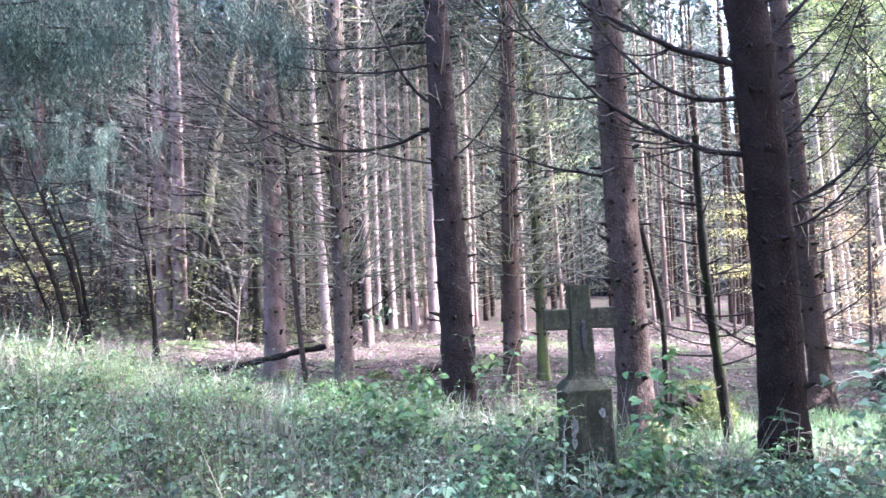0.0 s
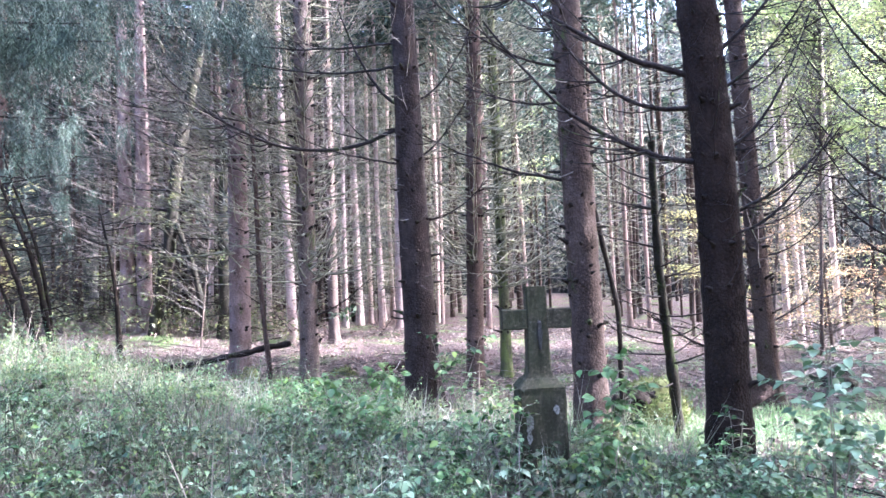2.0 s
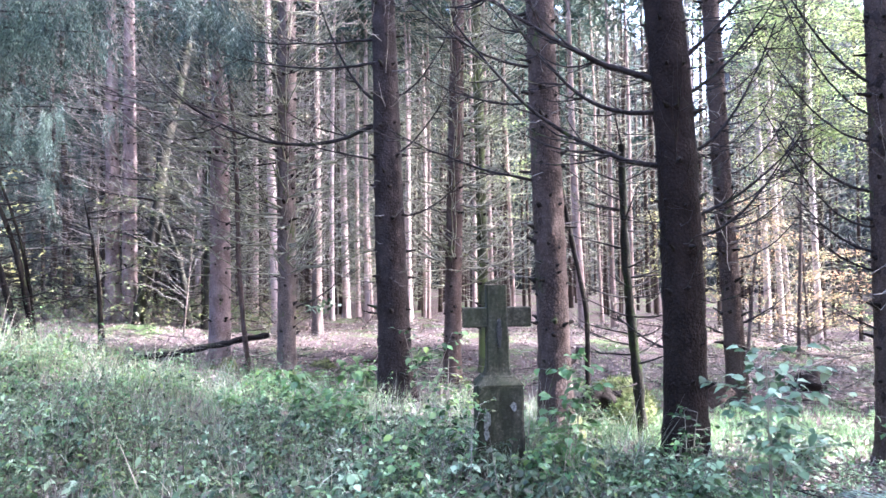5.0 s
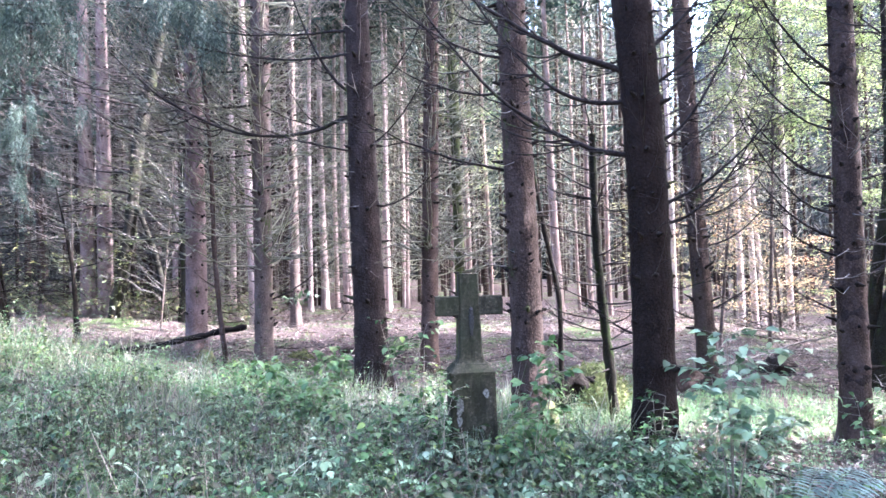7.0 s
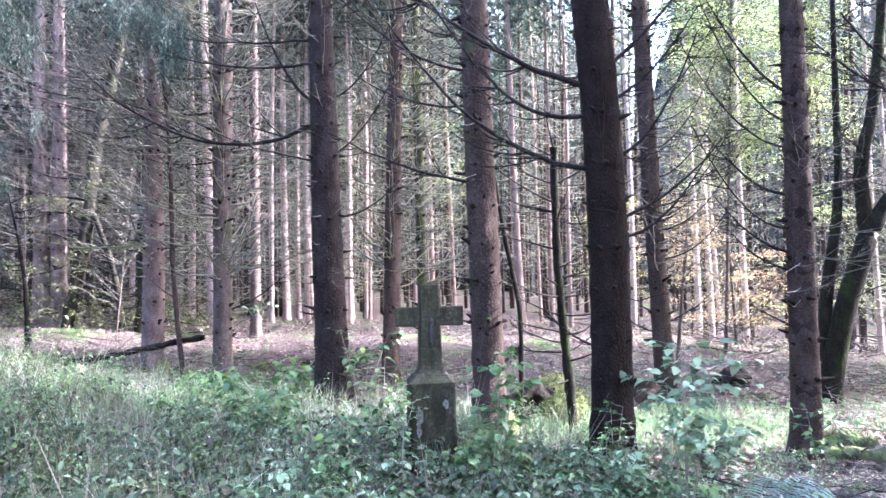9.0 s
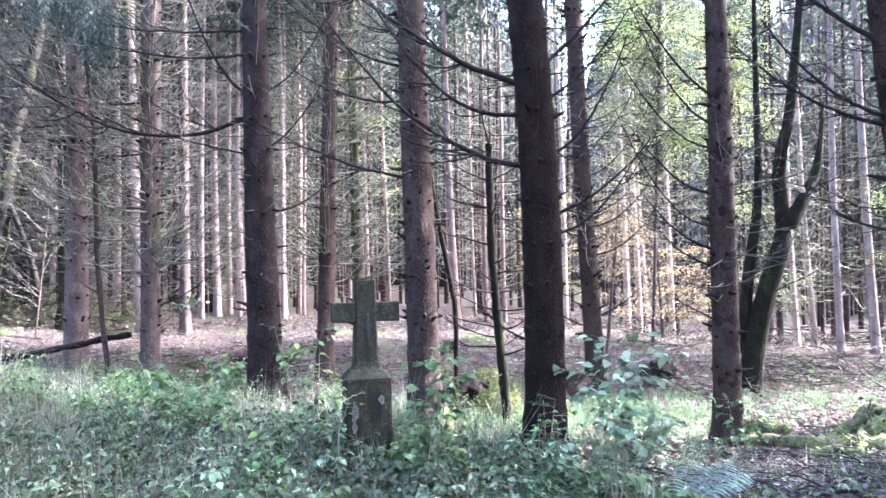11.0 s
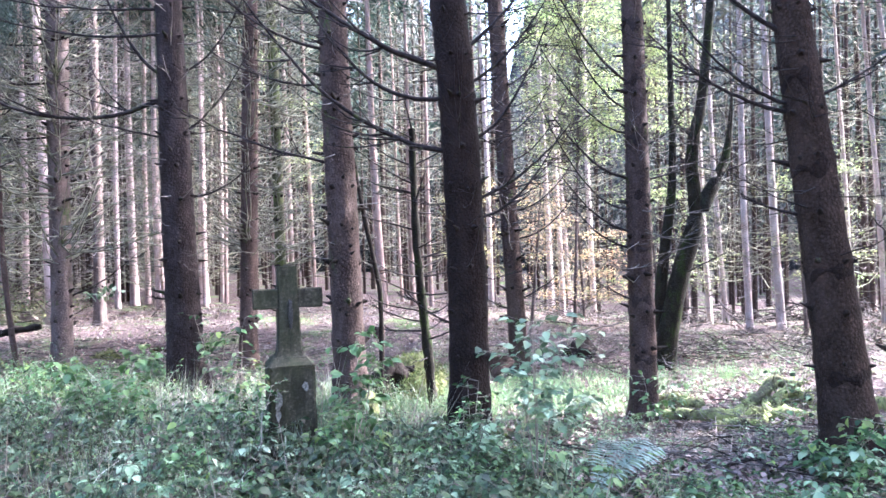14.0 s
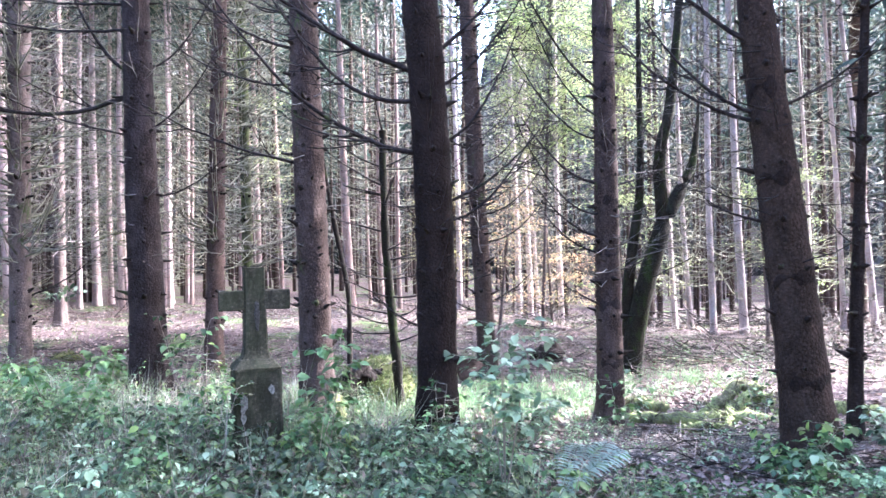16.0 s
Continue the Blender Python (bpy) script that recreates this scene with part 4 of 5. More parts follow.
mossy_root("moss-covered forked limb rising from brushwood", ((5.0, 6.9, -0.04), (5.25, 7.0, 0.07), (5.5, 7.1, 0.18), (5.65, 7.3, 0.13)), (0.05, 0.06, 0.065, 0.06))
mossy_root("moss-covered side branch across the crooked log", ((4.75, 6.55, -0.06), (4.95, 6.85, 0.06), (5.2, 7.2, 0.10)), (0.04, 0.05, 0.04))
mossy_root("short mossy piece of log on the litter", ((4.3, 6.75, -0.10), (4.55, 6.6, -0.05), (4.8, 6.55, -0.09)), (0.05, 0.065, 0.05))
mossy_root("low moss-covered log end by the ringed spruce", ((4.05, 7.9, -0.12), (4.35, 7.85, -0.05), (4.7, 7.7, -0.10)), (0.06, 0.10, 0.07))
mossy_root("mossy log lying behind the leaning spruce", ((5.6, 6.9, -0.05), (6.1, 6.7, 0.04), (6.6, 6.4, 0.0)), (0.08, 0.10, 0.08))
mossy_root("dark mossy root plate end among the limbs", ((5.55, 7.35, -0.12), (5.75, 7.3, 0.04), (5.9, 7.2, -0.05)), (0.07, 0.10, 0.07))
log("fallen_branch", "long bare fallen branch resting on twigs", (3.2, 9.3, 0.35), (4.8, 9.8, 0.70), 0.016, 0.009, TWIG_GREY, "branch")


def mound(name, label, x, y, z, rx, ry, rz, mat, category, hollow=None, fuzz=0, fuzz_mat=None):
    bm = bmesh.new()
    bmesh.ops.create_icosphere(bm, subdivisions=4, radius=1)
    for w in bm.verts:
        k = 1 + 0.30 * noise.noise(w.co * 1.7 + Vector((x, y, 0))) + 0.20 * noise.noise(w.co * 4.5) + 0.11 * noise.noise(w.co * 12)
        w.co = Vector((w.co.x * rx * k, w.co.y * ry * k, w.co.z * rz * k))
        if hollow:
            d = (w.co - Vector(hollow[:3])).length
            if d < hollow[3]:
                w.co += Vector((0, 1, 0)) * (hollow[3] - d) * 1.2
    bm.normal_update()
    tips = [(np.array(w.co), np.array(w.normal)) for w in bm.verts if w.normal.z > -0.1]
    ob = part(name, bm, mat, smooth=True)
    ob.location = (x, y, z)
    if fuzz:
        i = rng.integers(0, len(tips), fuzz)
        at = np.array([tips[k][0] for k in i]) + rng.normal(0, 0.012, (fuzz, 3))
        nor = np.array([tips[k][1] for k in i]) + rng.normal(0, 0.5, (fuzz, 3))
        V, F = spray(at, nor, rng.uniform(0.02, 0.07, fuzz), rng.uniform(0.006, 0.014, fuzz))
        quads("moss", V, F, fuzz_mat, ob, "soft tufted moss")["kind"] = "stuff"
    return tagged(ob, label, category)


mound("root_mound", "mossy mound of upturned roots", 1.66, 9.40, -0.10, 0.46, 0.40, 0.42, MOSSWOOD, "mound", fuzz=3800, fuzz_mat=MOSS_DIM)
# the hollow's shade is put in as a dark lump before the mound
mound("hollow_shade_lump", "dark lump standing for the shaded hollow under the mossy mound", 1.33, 8.88, 0.12, 0.24, 0.15, 0.22, DARKWOOD, "root", hollow=(0.02, -0.12, -0.02, 0.14))
mound("moss_hump", "small green moss hump beside the root hollow", 1.66, 8.78, 0.02, 0.24, 0.18, 0.20, MOSSWOOD, "moss", fuzz=1800, fuzz_mat=MOSS_DIM)
for k, (a, b) in enumerate((((1.10, 8.85, -0.08), (1.62, 9.1, 0.30)), ((1.85, 8.8, -0.06), (1.45, 9.05, 0.26)), ((1.30, 8.75, -0.1), (1.42, 9.0, 0.3)))):
    log("dead_root", "dark twisted root arching out of the mound", a, b, 0.035, 0.022, DARKWOOD, "root", sag=-0.08)
mound("rotten_stump", "dark rotten stump in the sunlit litter", 4.75, 11.2, 0.04, 0.26, 0.22, 0.22, BARK_MID, "stump")
mound("mossy_stone", "small moss-covered stone on the litter", -2.95, 13.6, -0.16, 0.24, 0.20, 0.16, MOSSWOOD, "stone", fuzz=900, fuzz_mat=MOSS_DIM)


def stump(label, x, y, r, hgt, mat, tilt=0):
    z0 = gz(x, y)
    root = new("tree_stump")
    root.matrix_basis = pose(x, y, z0, 0, tilt, 0)
    tagged(root, label, "stump")
    zz = np.array([-0.15, 0, 0.04, hgt * 0.5, hgt * 0.97, hgt])
    V, F = tube(np.stack([zz * 0, zz * 0, zz], 1), r * np.array([1.3, 1.2, 1.1, 1.0, 0.98, 0.9]), 16, 0.06)
    quads("stump_body", V, F, mat, root)
    bm = bmesh.new()
    bmesh.ops.create_cone(bm, cap_ends=True, segments=16, radius1=r * 0.95, radius2=r * 0.9, depth=0.03)
    t = part("cut_face", bm, TWIG_GREY, root, "pale sawn top")
    t.location.z = hgt - 0.012


stump("small dark sawn stump in the grass", 3.15, 7.7, 0.075, 0.17, DARKWOOD)
stump("low sawn stump among litter", -4.9, 13.4, 0.10, 0.25, DARKWOOD)
stump("low sawn stump in the sunlit litter", 1.9, 14.5, 0.10, 0.22, BARK)

# split slab of wood leaning behind the dark spruce
bm = bmesh.new()
bmesh.ops.create_cube(bm, size=1)
bmesh.ops.scale(bm, vec=(0.32, 0.06, 0.24), verts=bm.verts[:])
for w in bm.verts:
    if w.co.x > 0 and w.co.z > 0:
        w.co += Vector((-0.12, 0, -0.06))
bmesh.ops.subdivide_edges(bm, edges=bm.edges[:], cuts=4, use_grid_fill=True)
for w in bm.verts:
    w.co += Vector((noise.noise(w.co * 8), noise.noise(w.co * 9 + Vector((3, 1, 2))), noise.noise(w.co * 7))) * 0.02
slab = part("wood_slab", bm, BARK)
slab.matrix_basis = pose(2.36, 7.75, 0.50, 8, -28, 12)
tagged(slab, "pale split slab of wood caught behind the dark spruce", "wood")


def brushwood(label, x, y, w, d, count, mat, length=(0.4, 1.4), high=0.25, thick=(0.003, 0.009)):
    h, spare = Heap(), Heap()
    for _ in range(count):
        px, py = x + rng.normal(0, w), y + rng.normal(0, d)
        z = gz(px, py) + abs(rng.normal(0, high * 0.5)) + 0.01
        add_branch(h, np.array([px, py, z]), rng.uniform(0, 6.28), rng.uniform(*length), rng.uniform(-0.06, 0.28) * high * 3, rng.uniform(-0.08, 0.08), rng.uniform(*thick), 3, 2, 6, spare if y > 15 else None)
    return tagged(h.out("brushwood", mat), label, "brushwood", kind="stuff")


brushwood("heap of grey dead brushwood by the log", -5.0, 11.9, 0.7, 0.3, 170, TWIG_GREY, (0.3, 1.0), 0.42)
brushwood("grey brushwood strewn among mossy logs", 5.3, 7.5, 0.9, 0.7, 240, TWIG_GREY, (0.15, 0.6), 0.12)
brushwood("broken sticks strewn over the bare litter", 4.1, 6.0, 0.8, 0.7, 260, TWIG_GREY, (0.12, 0.7), 0.07, (0.004, 0.012))
# paler twigs lift the litter here in place of more light
brushwood("pale broken sticks strewn over the bare litter", 4.4, 6.1, 0.8, 0.6, 260, TWIG_FAR, (0.10, 0.5), 0.08, (0.004, 0.011))
brushwood("dark sticks strewn over the bare litter", 4.3, 5.8, 0.9, 0.7, 70, TWIG, (0.15, 0.8), 0.08, (0.004, 0.012))
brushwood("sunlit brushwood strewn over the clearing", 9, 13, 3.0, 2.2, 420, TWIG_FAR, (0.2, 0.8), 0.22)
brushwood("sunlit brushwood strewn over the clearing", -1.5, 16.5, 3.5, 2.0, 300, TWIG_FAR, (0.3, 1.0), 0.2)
brushwood("dead branches strewn on the slope", 4.2, 9.8, 1.2, 0.8, 70, TWIG_GREY, (0.2, 0.9), 0.2)
brushwood("fine dead twigs over the sunlit litter", 1.5, 12.6, 4.5, 1.6, 520, TWIG_GREY, (0.15, 0.7), 0.10)
brushwood("fine dark twigs over the litter", -2.0, 13.6, 3.5, 1.5, 380, TWIG, (0.2, 0.8), 0.12)
brushwood("thicket of dead twigs at the clearing's edge", 4.6, 11.3, 1.1, 0.5, 160, TWIG_GREY, (0.15, 0.6), 0.45)
brushwood("thicket of dark twigs behind the ringed spruce", 6.8, 10.2, 1.4, 0.8, 200, TWIG, (0.15, 0.5), 0.25)
brushwood("dark low thicket under the spruces", -9.5, 17.8, 2.8, 1.2, 260, TWIG, (0.4, 1.3), 0.9, (0.006, 0.014))
# dark branches added to darken the bright ground behind the clearing
brushwood("added dark branches standing for shade behind the clearing", 12.6, 17.2, 2.6, 2.0, 480, TWIG, (0.4, 1.4), 0.45, (0.008, 0.02))
brushwood("added dark branches standing for shade behind the clearing", 9.0, 18.5, 2.2, 1.6, 300, TWIG_DIM, (0.4, 1.2), 0.4, (0.008, 0.018))
brushwood("grey sticks strewn over the purplish litter", 8.2, 10.6, 1.6, 1.2, 300, TWIG_GREY, (0.2, 0.9), 0.16)
brushwood("dark sticks strewn over the purplish litter", 8.0, 10.2, 1.6, 1.2, 160, TWIG, (0.2, 0.9), 0.16)
brushwood("twigs lying in the weeds", 2.6, 5.6, 1.5, 0.6, 70, TWIG, high=0.1)


# ---- plants ----
def clumpy(x, y, f=1.0):
    return 0.5 + 0.5 * np.sin(1.9 * f * x + 1.3 * np.sin(1.1 * f * y)) * np.sin(1.6 * f * y + 1.7 * np.sin(0.9 * f * x + 1))


def weeds(name, label, pts, height, leaf_len, mat, nodes=7, category="weeds", stem_mat=STEM, lean=0.25):
    """Upright herbs with pairs of leaves up a thin stem; all in one sheet of growth."""
    n = len(pts)
    H = height * rng.uniform(0.5, 1.2, n) * (0.22 + 1.15 * clumpy(pts[:, 0] + 2, pts[:, 1] - 1, 1.4)) * (1.1 - 0.3 * step(-3.0, 1.0, pts[:, 0])) * (1 - 0.5 * np.exp(-((pts[:, 0] - 0.1) / 0.9) ** 2 - ((pts[:, 1] - 5.8) / 1.1) ** 2))
    base = np.stack([pts[:, 0], pts[:, 1], ground_z(pts[:, 0], pts[:, 1])], 1)
    bend = rng.normal(0, lean, (n, 2))
    hs, hl = Heap(), Heap()
    s = np.linspace(0, 1, 4)
    P_ = base[:, None] + np.stack([bend[:, :1] * H[:, None] * s ** 2, bend[:, 1:] * H[:, None] * s ** 2, H[:, None] * s], -1)
    r = 0.0022
    off = np.array([[1, 0, 0], [-0.5, 0.87, 0], [-0.5, -0.87, 0]]) * r
    V = (P_[:, :, None] + off).reshape(-1, 3)
    o = np.arange(n)[:, None, None, None] * 12
    i, j = np.meshgrid(np.arange(3), np.arange(3), indexing="ij")
    k = (j + 1) % 3
    F = o + np.stack([i * 3 + j, i * 3 + k, (i + 1) * 3 + k, (i + 1) * 3 + j], -1)[None]
    near = np.flatnonzero(pts[:, 1] < 7.5)  # stems farther off are hidden in the leaves
    if len(near) == 0:
        near = np.arange(min(n, 200))
    hs.add(V.reshape(n, 12, 3)[near].reshape(-1, 3), (F[:len(near)]).reshape(-1, 4))
    for q in range(nodes):
        u = 0.34 + 0.66 * q / (nodes - 1)
        az = rng.uniform(0, 6.28, n) if q == 0 else az + 1.57 + rng.normal(0, 0.3, n)
        c = base + np.stack([bend[:, 0] * H * u * u, bend[:, 1] * H * u * u, H * u], 1)
        size = leaf_len * (1.15 - 0.65 * u) * rng.uniform(0.6, 1.3, n)
        for sgn in (0, np.pi):
            keep = rng.random(n) < 0.9
            w = np.stack([np.cos(az + sgn), np.sin(az + sgn), rng.normal(-0.05, 0.35, n)], 1)
            nor = np.array([[0, 0, 1.0]]) + rng.normal(0, 0.25, (n, 3))
            broad = size * rng.uniform(0.34, 0.62, n)
            for k, full in ((keep & (pts[:, 1] < 5.3), True), (keep & (pts[:, 1] >= 5.3), False)):
                if k.any():
                    hl.add(*blades(c[k], w[k], nor[k], size[k], broad[k], 0.12, 0.3, full))
    stems = hs.out(name.replace("leaves", "stems"), stem_mat)
    tagged(stems, "thin stems of the undergrowth", "stems", kind="stuff")
    return tagged(hl.out(name, mat), label, category, kind="stuff")


def scatter(n, x0, x1, y0, y1, keep):
    p = np.stack([rng.uniform(x0, x1, n), rng.uniform(y0, y1, n)], 1)
    return p[keep(p[:, 0], p[:, 1]) > rng.random(n)]


edge = lambda x, y: (1 - 0.6 * np.exp(-((x - 0.1) / 0.8) ** 2 - ((y - 4.7) / 0.9) ** 2)) * (1 - step(0.6, 2.4, x)) * (1 - step(8.0 - 0.22 * np.minimum(x, 0), 9.6 - 0.26 * np.minimum(x, 0), y))
weeds("undergrowth_leaves", "dense grey-green nettles and brambles", scatter(9000, -9, 2.6, 2.6, 12.0, lambda x, y: edge(x, y) * (0.04 + 0.96 * clumpy(x, y, 2.2) ** 2)), 0.45, 0.084, NETTLE, 7, lean=0.4)
weeds("undergrowth_leaves", "broad pale leaves standing out of the nettles", scatter(1300, -8, 2.0, 2.7, 8.5, lambda x, y: edge(x, y) * clumpy(x - 1, y + 4, 1.5) ** 1.5), 0.50, 0.11, BLUISH, 4, lean=0.4)
weeds("undergrowth_leaves", "low bright green herbs between the nettles", scatter(3400, -8, 2.2, 2.8, 11, lambda x, y: edge(x, y) * clumpy(x + 3, y + 1, 0.8) ** 2), 0.40, 0.072, BRIGHT, 5, lean=0.4)
weeds("undergrowth_leaves", "low herbs and bramble leaves over litter", scatter(2600, 0.8, 7.0, 3.2, 7.0, lambda x, y: (1 - 0.7 * step(2.6, 3.4, x) * step(4.4, 5.2, y)) * (0.25 + 0.75 * clumpy(x, y, 1.3)) * (1 - step(5.6, 6.8, y))), 0.25, 0.075, NETTLE, 5)
weeds("undergrowth_leaves", "bluish bramble leaves in the shade", scatter(1500, -6, 6.0, 3.0, 7.5, lambda x, y: clumpy(x + 5, y + 2, 1.1) ** 2 * (1 - 0.8 * step(2.6, 3.4, x) * step(4.4, 5.2, y)) * (1 - step(5.8, 7.2, y - 0.3 * np.minimum(x, 0)))), 0.36, 0.08, BLUISH, 4)

weeds("undergrowth_leaves", "dim bushy growth under the far spruces", scatter(1500, -15, -4.5, 15.5, 20, lambda x, y: clumpy(x, y, 1.1)), 1.0, 0.12, HAZEL, 5, lean=0.4)

weeds("undergrowth_leaves", "low scattered herbs on the sunlit litter", scatter(3600, -6, 9, 8.3, 13.5, lambda x, y: clumpy(x, y, 1.3) ** 2 * (1 - 0.7 * step(10.5, 13.5, y))), 0.20, 0.06, BRIGHT, 4, lean=0.4)
# the light grass colour stands in for sun on these herbs
weeds("undergrowth_leaves", "small light green herbs round the thick spruce", scatter(900, 0.8, 5.5, 6.0, 9.0, lambda x, y: clumpy(x + 1, y, 1.6)), 0.24, 0.06, LUSH, 5, lean=0.4)


def tufts(name, label, pts, height, mat, per=9, category="grass", width=0.006):
    n = len(pts) * per
    p = np.repeat(pts, per, 0) + rng.normal(0, 0.05, (n, 2))
    at = np.stack([p[:, 0], p[:, 1], ground_z(p[:, 0], p[:, 1]) - 0.01], 1)
    way = np.stack([rng.normal(0, 0.42, n), rng.normal(0, 0.42, n), np.ones(n)], 1)
    h = Heap()
    h.add(*spray(at, way, height * rng.uniform(0.5, 1.3, n), width))
    return tagged(h.out(name, mat), label, category, kind="stuff")


def arching_grass(name, label, pts, height, mat, per=8, width=0.006, flop=0.8):
    """Long blades that rise and bend over, in tufts."""
    n = len(pts) * per
    p = np.repeat(pts, per, 0) + rng.normal(0, 0.035, (n, 2))
    az = rng.uniform(0, 6.283, n)
    H = height * rng.uniform(0.45, 1.25, n)
    lean_ = flop * rng.uniform(0.2, 1.3, n)
    side = np.stack([-np.sin(az), np.cos(az), rng.normal(0, 0.3, n)], 1)
    base = np.stack([p[:, 0], p[:, 1], ground_z(p[:, 0], p[:, 1]) - 0.01], 1)
    rows = []
    for u, w in ((0, 0.7), (0.35, 1.0), (0.68, 0.8), (1.0, 0.12)):
        c = base + np.stack([np.cos(az) * lean_ * H * u ** 1.7, np.sin(az) * lean_ * H * u ** 1.7, H * (u - 0.5 * lean_ * u ** 2.4)], 1)
        rows += [c - side * width * w * 0.5, c + side * width * w * 0.5]
    V = np.stack(rows, 1).reshape(-1, 3)
    o = np.arange(n)[:, None] * 8
    F = np.concatenate([o + np.array([[k, k + 1, k + 3, k + 2]]) for k in (0, 2, 4)])
    h = Heap()
    h.add(V, F)
    return tagged(h.out(name, mat), label, "grass", kind="stuff")


arching_grass("dry_grass", "bleached grass bent over between the weeds", scatter(2300, -9, 2.4, 2.7, 11.0, lambda x, y: (0.12 + 0.88 * step(4.6, 6.8, y - 0.35 * x)) * edge(x, y) * (0.25 + 0.75 * clumpy(x + 1, y + 3, 1.3) ** 1.5)), 0.46, STRAW, 8, 0.0065, 1.1)
arching_grass("grass", "green grass bent over between the weeds", scatter(1600, -8, 3.2, 2.7, 9.0, lambda x, y: clumpy(x - 3, y + 1, 1.7) * (1 - step(2.4, 3.2, x)) * (1 - 0.65 * step(-2.5, -1.0, x) * (1 - step(6.0, 7.2, y)))), 0.42, GRASS, 7, 0.0065, 0.8)
arching_grass("dry_grass", "tangle of dry stems before the stone cross", scatter(60, -1.3, 1.0, 4.3, 6.1, lambda x, y: 0.2 + 0.8 * clumpy(x, y, 2.1)), 0.5, STEM, 4, 0.006, 0.7)
tufts("grass", "long pale grass among the weeds", scatter(3600, -9, 3.0, 2.6, 12, lambda x, y: edge(x, y) * (1 - 0.6 * step(-2.0, -0.5, x) * (1 - step(5.5, 7.0, y))) * (0.3 + 0.7 * clumpy(x - 2, y, 1.2))), 0.42, GRASS, 7, width=0.0055)
tufts("dry_grass", "bleached dry grass matted over the bank", scatter(500, -8, -0.8, 3.0, 9.5, lambda x, y: edge(x, y) * clumpy(x + 1, y + 3, 0.9) ** 2), 0.5, STALK, 7, "grass", 0.006)
tufts("dry_stalks", "dry brown stalks standing in the weeds", scatter(260, -9, 2.5, 2.8, 11, lambda x, y: edge(x, y)), 0.75, STALK, 3, "stalks", 0.008)
patch = lambda x, y: np.exp(-(((x - 3.5) / 1.1) ** 2 + ((y - 8.9) / 0.8) ** 2)) + 0.7 * np.exp(-(((x - 1.7) / 0.8) ** 2 + ((y - 8.4) / 0.9) ** 2)) + 0.3 * np.exp(-(((x - 6) / 0.8) ** 2 + ((y - 9) / 0.5) ** 2))
tufts("grass", "lush bright green grass patch in the clearing", scatter(5000, 0.3, 8, 6.5, 12, patch), 0.16, LUSH, 9, width=0.010)
tufts("grass", "thin grass on the litter", scatter(4200, -8, 12, 8.5, 18, lambda x, y: 0.15 + 0.6 * clumpy(x, y, 0.6) ** 3), 0.14, GRASS, 6)

n = 32000
p = np.concatenate([np.stack([rng.uniform(-10, 16, n - 9000), 4.5 + 18 * rng.random(n - 9000) ** 1.1], 1), np.stack([rng.normal(4.3, 1.4, 9000), rng.normal(6.4, 1.1, 9000)], 1)])
at = np.stack([p[:, 0], p[:, 1], ground_z(p[:, 0], p[:, 1]) + 0.012 + 0.03 * rng.random(n)], 1)
w = rng.normal(size=(n, 3)) * np.array([1, 1, 0.25])
h = Heap()
h.add(*blades(at, w, np.array([[0, 0, 1.0]]) + rng.normal(0, 0.45, (n, 3)), rng.uniform(0.05, 0.11, n), rng.uniform(0.03, 0.06, n), 0.2, 0.2))
tagged(h.out("leaf_litter", LITTER), "fallen brown and pale leaves on the floor", "leaf litter", kind="stuff")


def shrub(name, label, x, y, hgt, stems, mat, leaf_len, per, spread_=0.35, category="shrub", stem_r=0.006, low=3):
    """A leafy young plant: forked stems, and leaves along their twigs."""
    root = new(name)
    root.location = (x, y, gz(x, y))
    tagged(root, label, category)
    heaps, at, wy, upto = [], [], [], [0]
    for _ in range(stems):
        hs, ht = Heap(), Heap()
        heaps.append((hs, ht))
        az = rng.uniform(0, 6.28)
        L = hgt * rng.uniform(0.6, 1.05)
        q = twig_points(np.zeros(3), az, spread_ * L, L * 0.9, L * 0.1, 10, 0.04)
        hs.add(*tube(q, np.linspace(stem_r, stem_r * 0.35, 10), 5))
        for i in range(low, 10):
            for _ in range(2):
                a2 = rng.uniform(0, 6.28)
                t = twig_points(q[i], a2, hgt * rng.uniform(0.12, 0.30), 0.04 * hgt, 0, 5, 0.04)
                ht.add(*tube(t, np.linspace(stem_r * 0.4, stem_r * 0.15, 5), 3))
                for k in rng.integers(1, 5, per):
                    at.append(t[k] + rng.normal(0, 0.01, 3))
                    wy.append([math.cos(a2) + rng.normal(0, 0.8), math.sin(a2) + rng.normal(0, 0.8), rng.normal(-0.25, 0.3)])
        upto.append(len(at))
    at, wy = np.array(at), np.array(wy)
    ln = leaf_len * rng.uniform(0.6, 1.2, len(at))
    V, F = blades(at, wy, np.array([[0, 0, 1.0]]) + rng.normal(0, 0.3, (len(at), 3)), ln, ln * 0.68, 0.1, 0.25, True)
    for (hs, ht), a, b in zip(heaps, upto, upto[1:]):
        stem = hs.out("stem", STALK, root)
        ht.out("twigs", STALK, stem)["kind"] = "stuff"
        faces = F.reshape(4, -1, 4)[:, a:b].reshape(-1, 4) - a * 9
        quads("leaves", V[a * 9:b * 9], faces, mat, stem)["kind"] = "stuff"
    return root


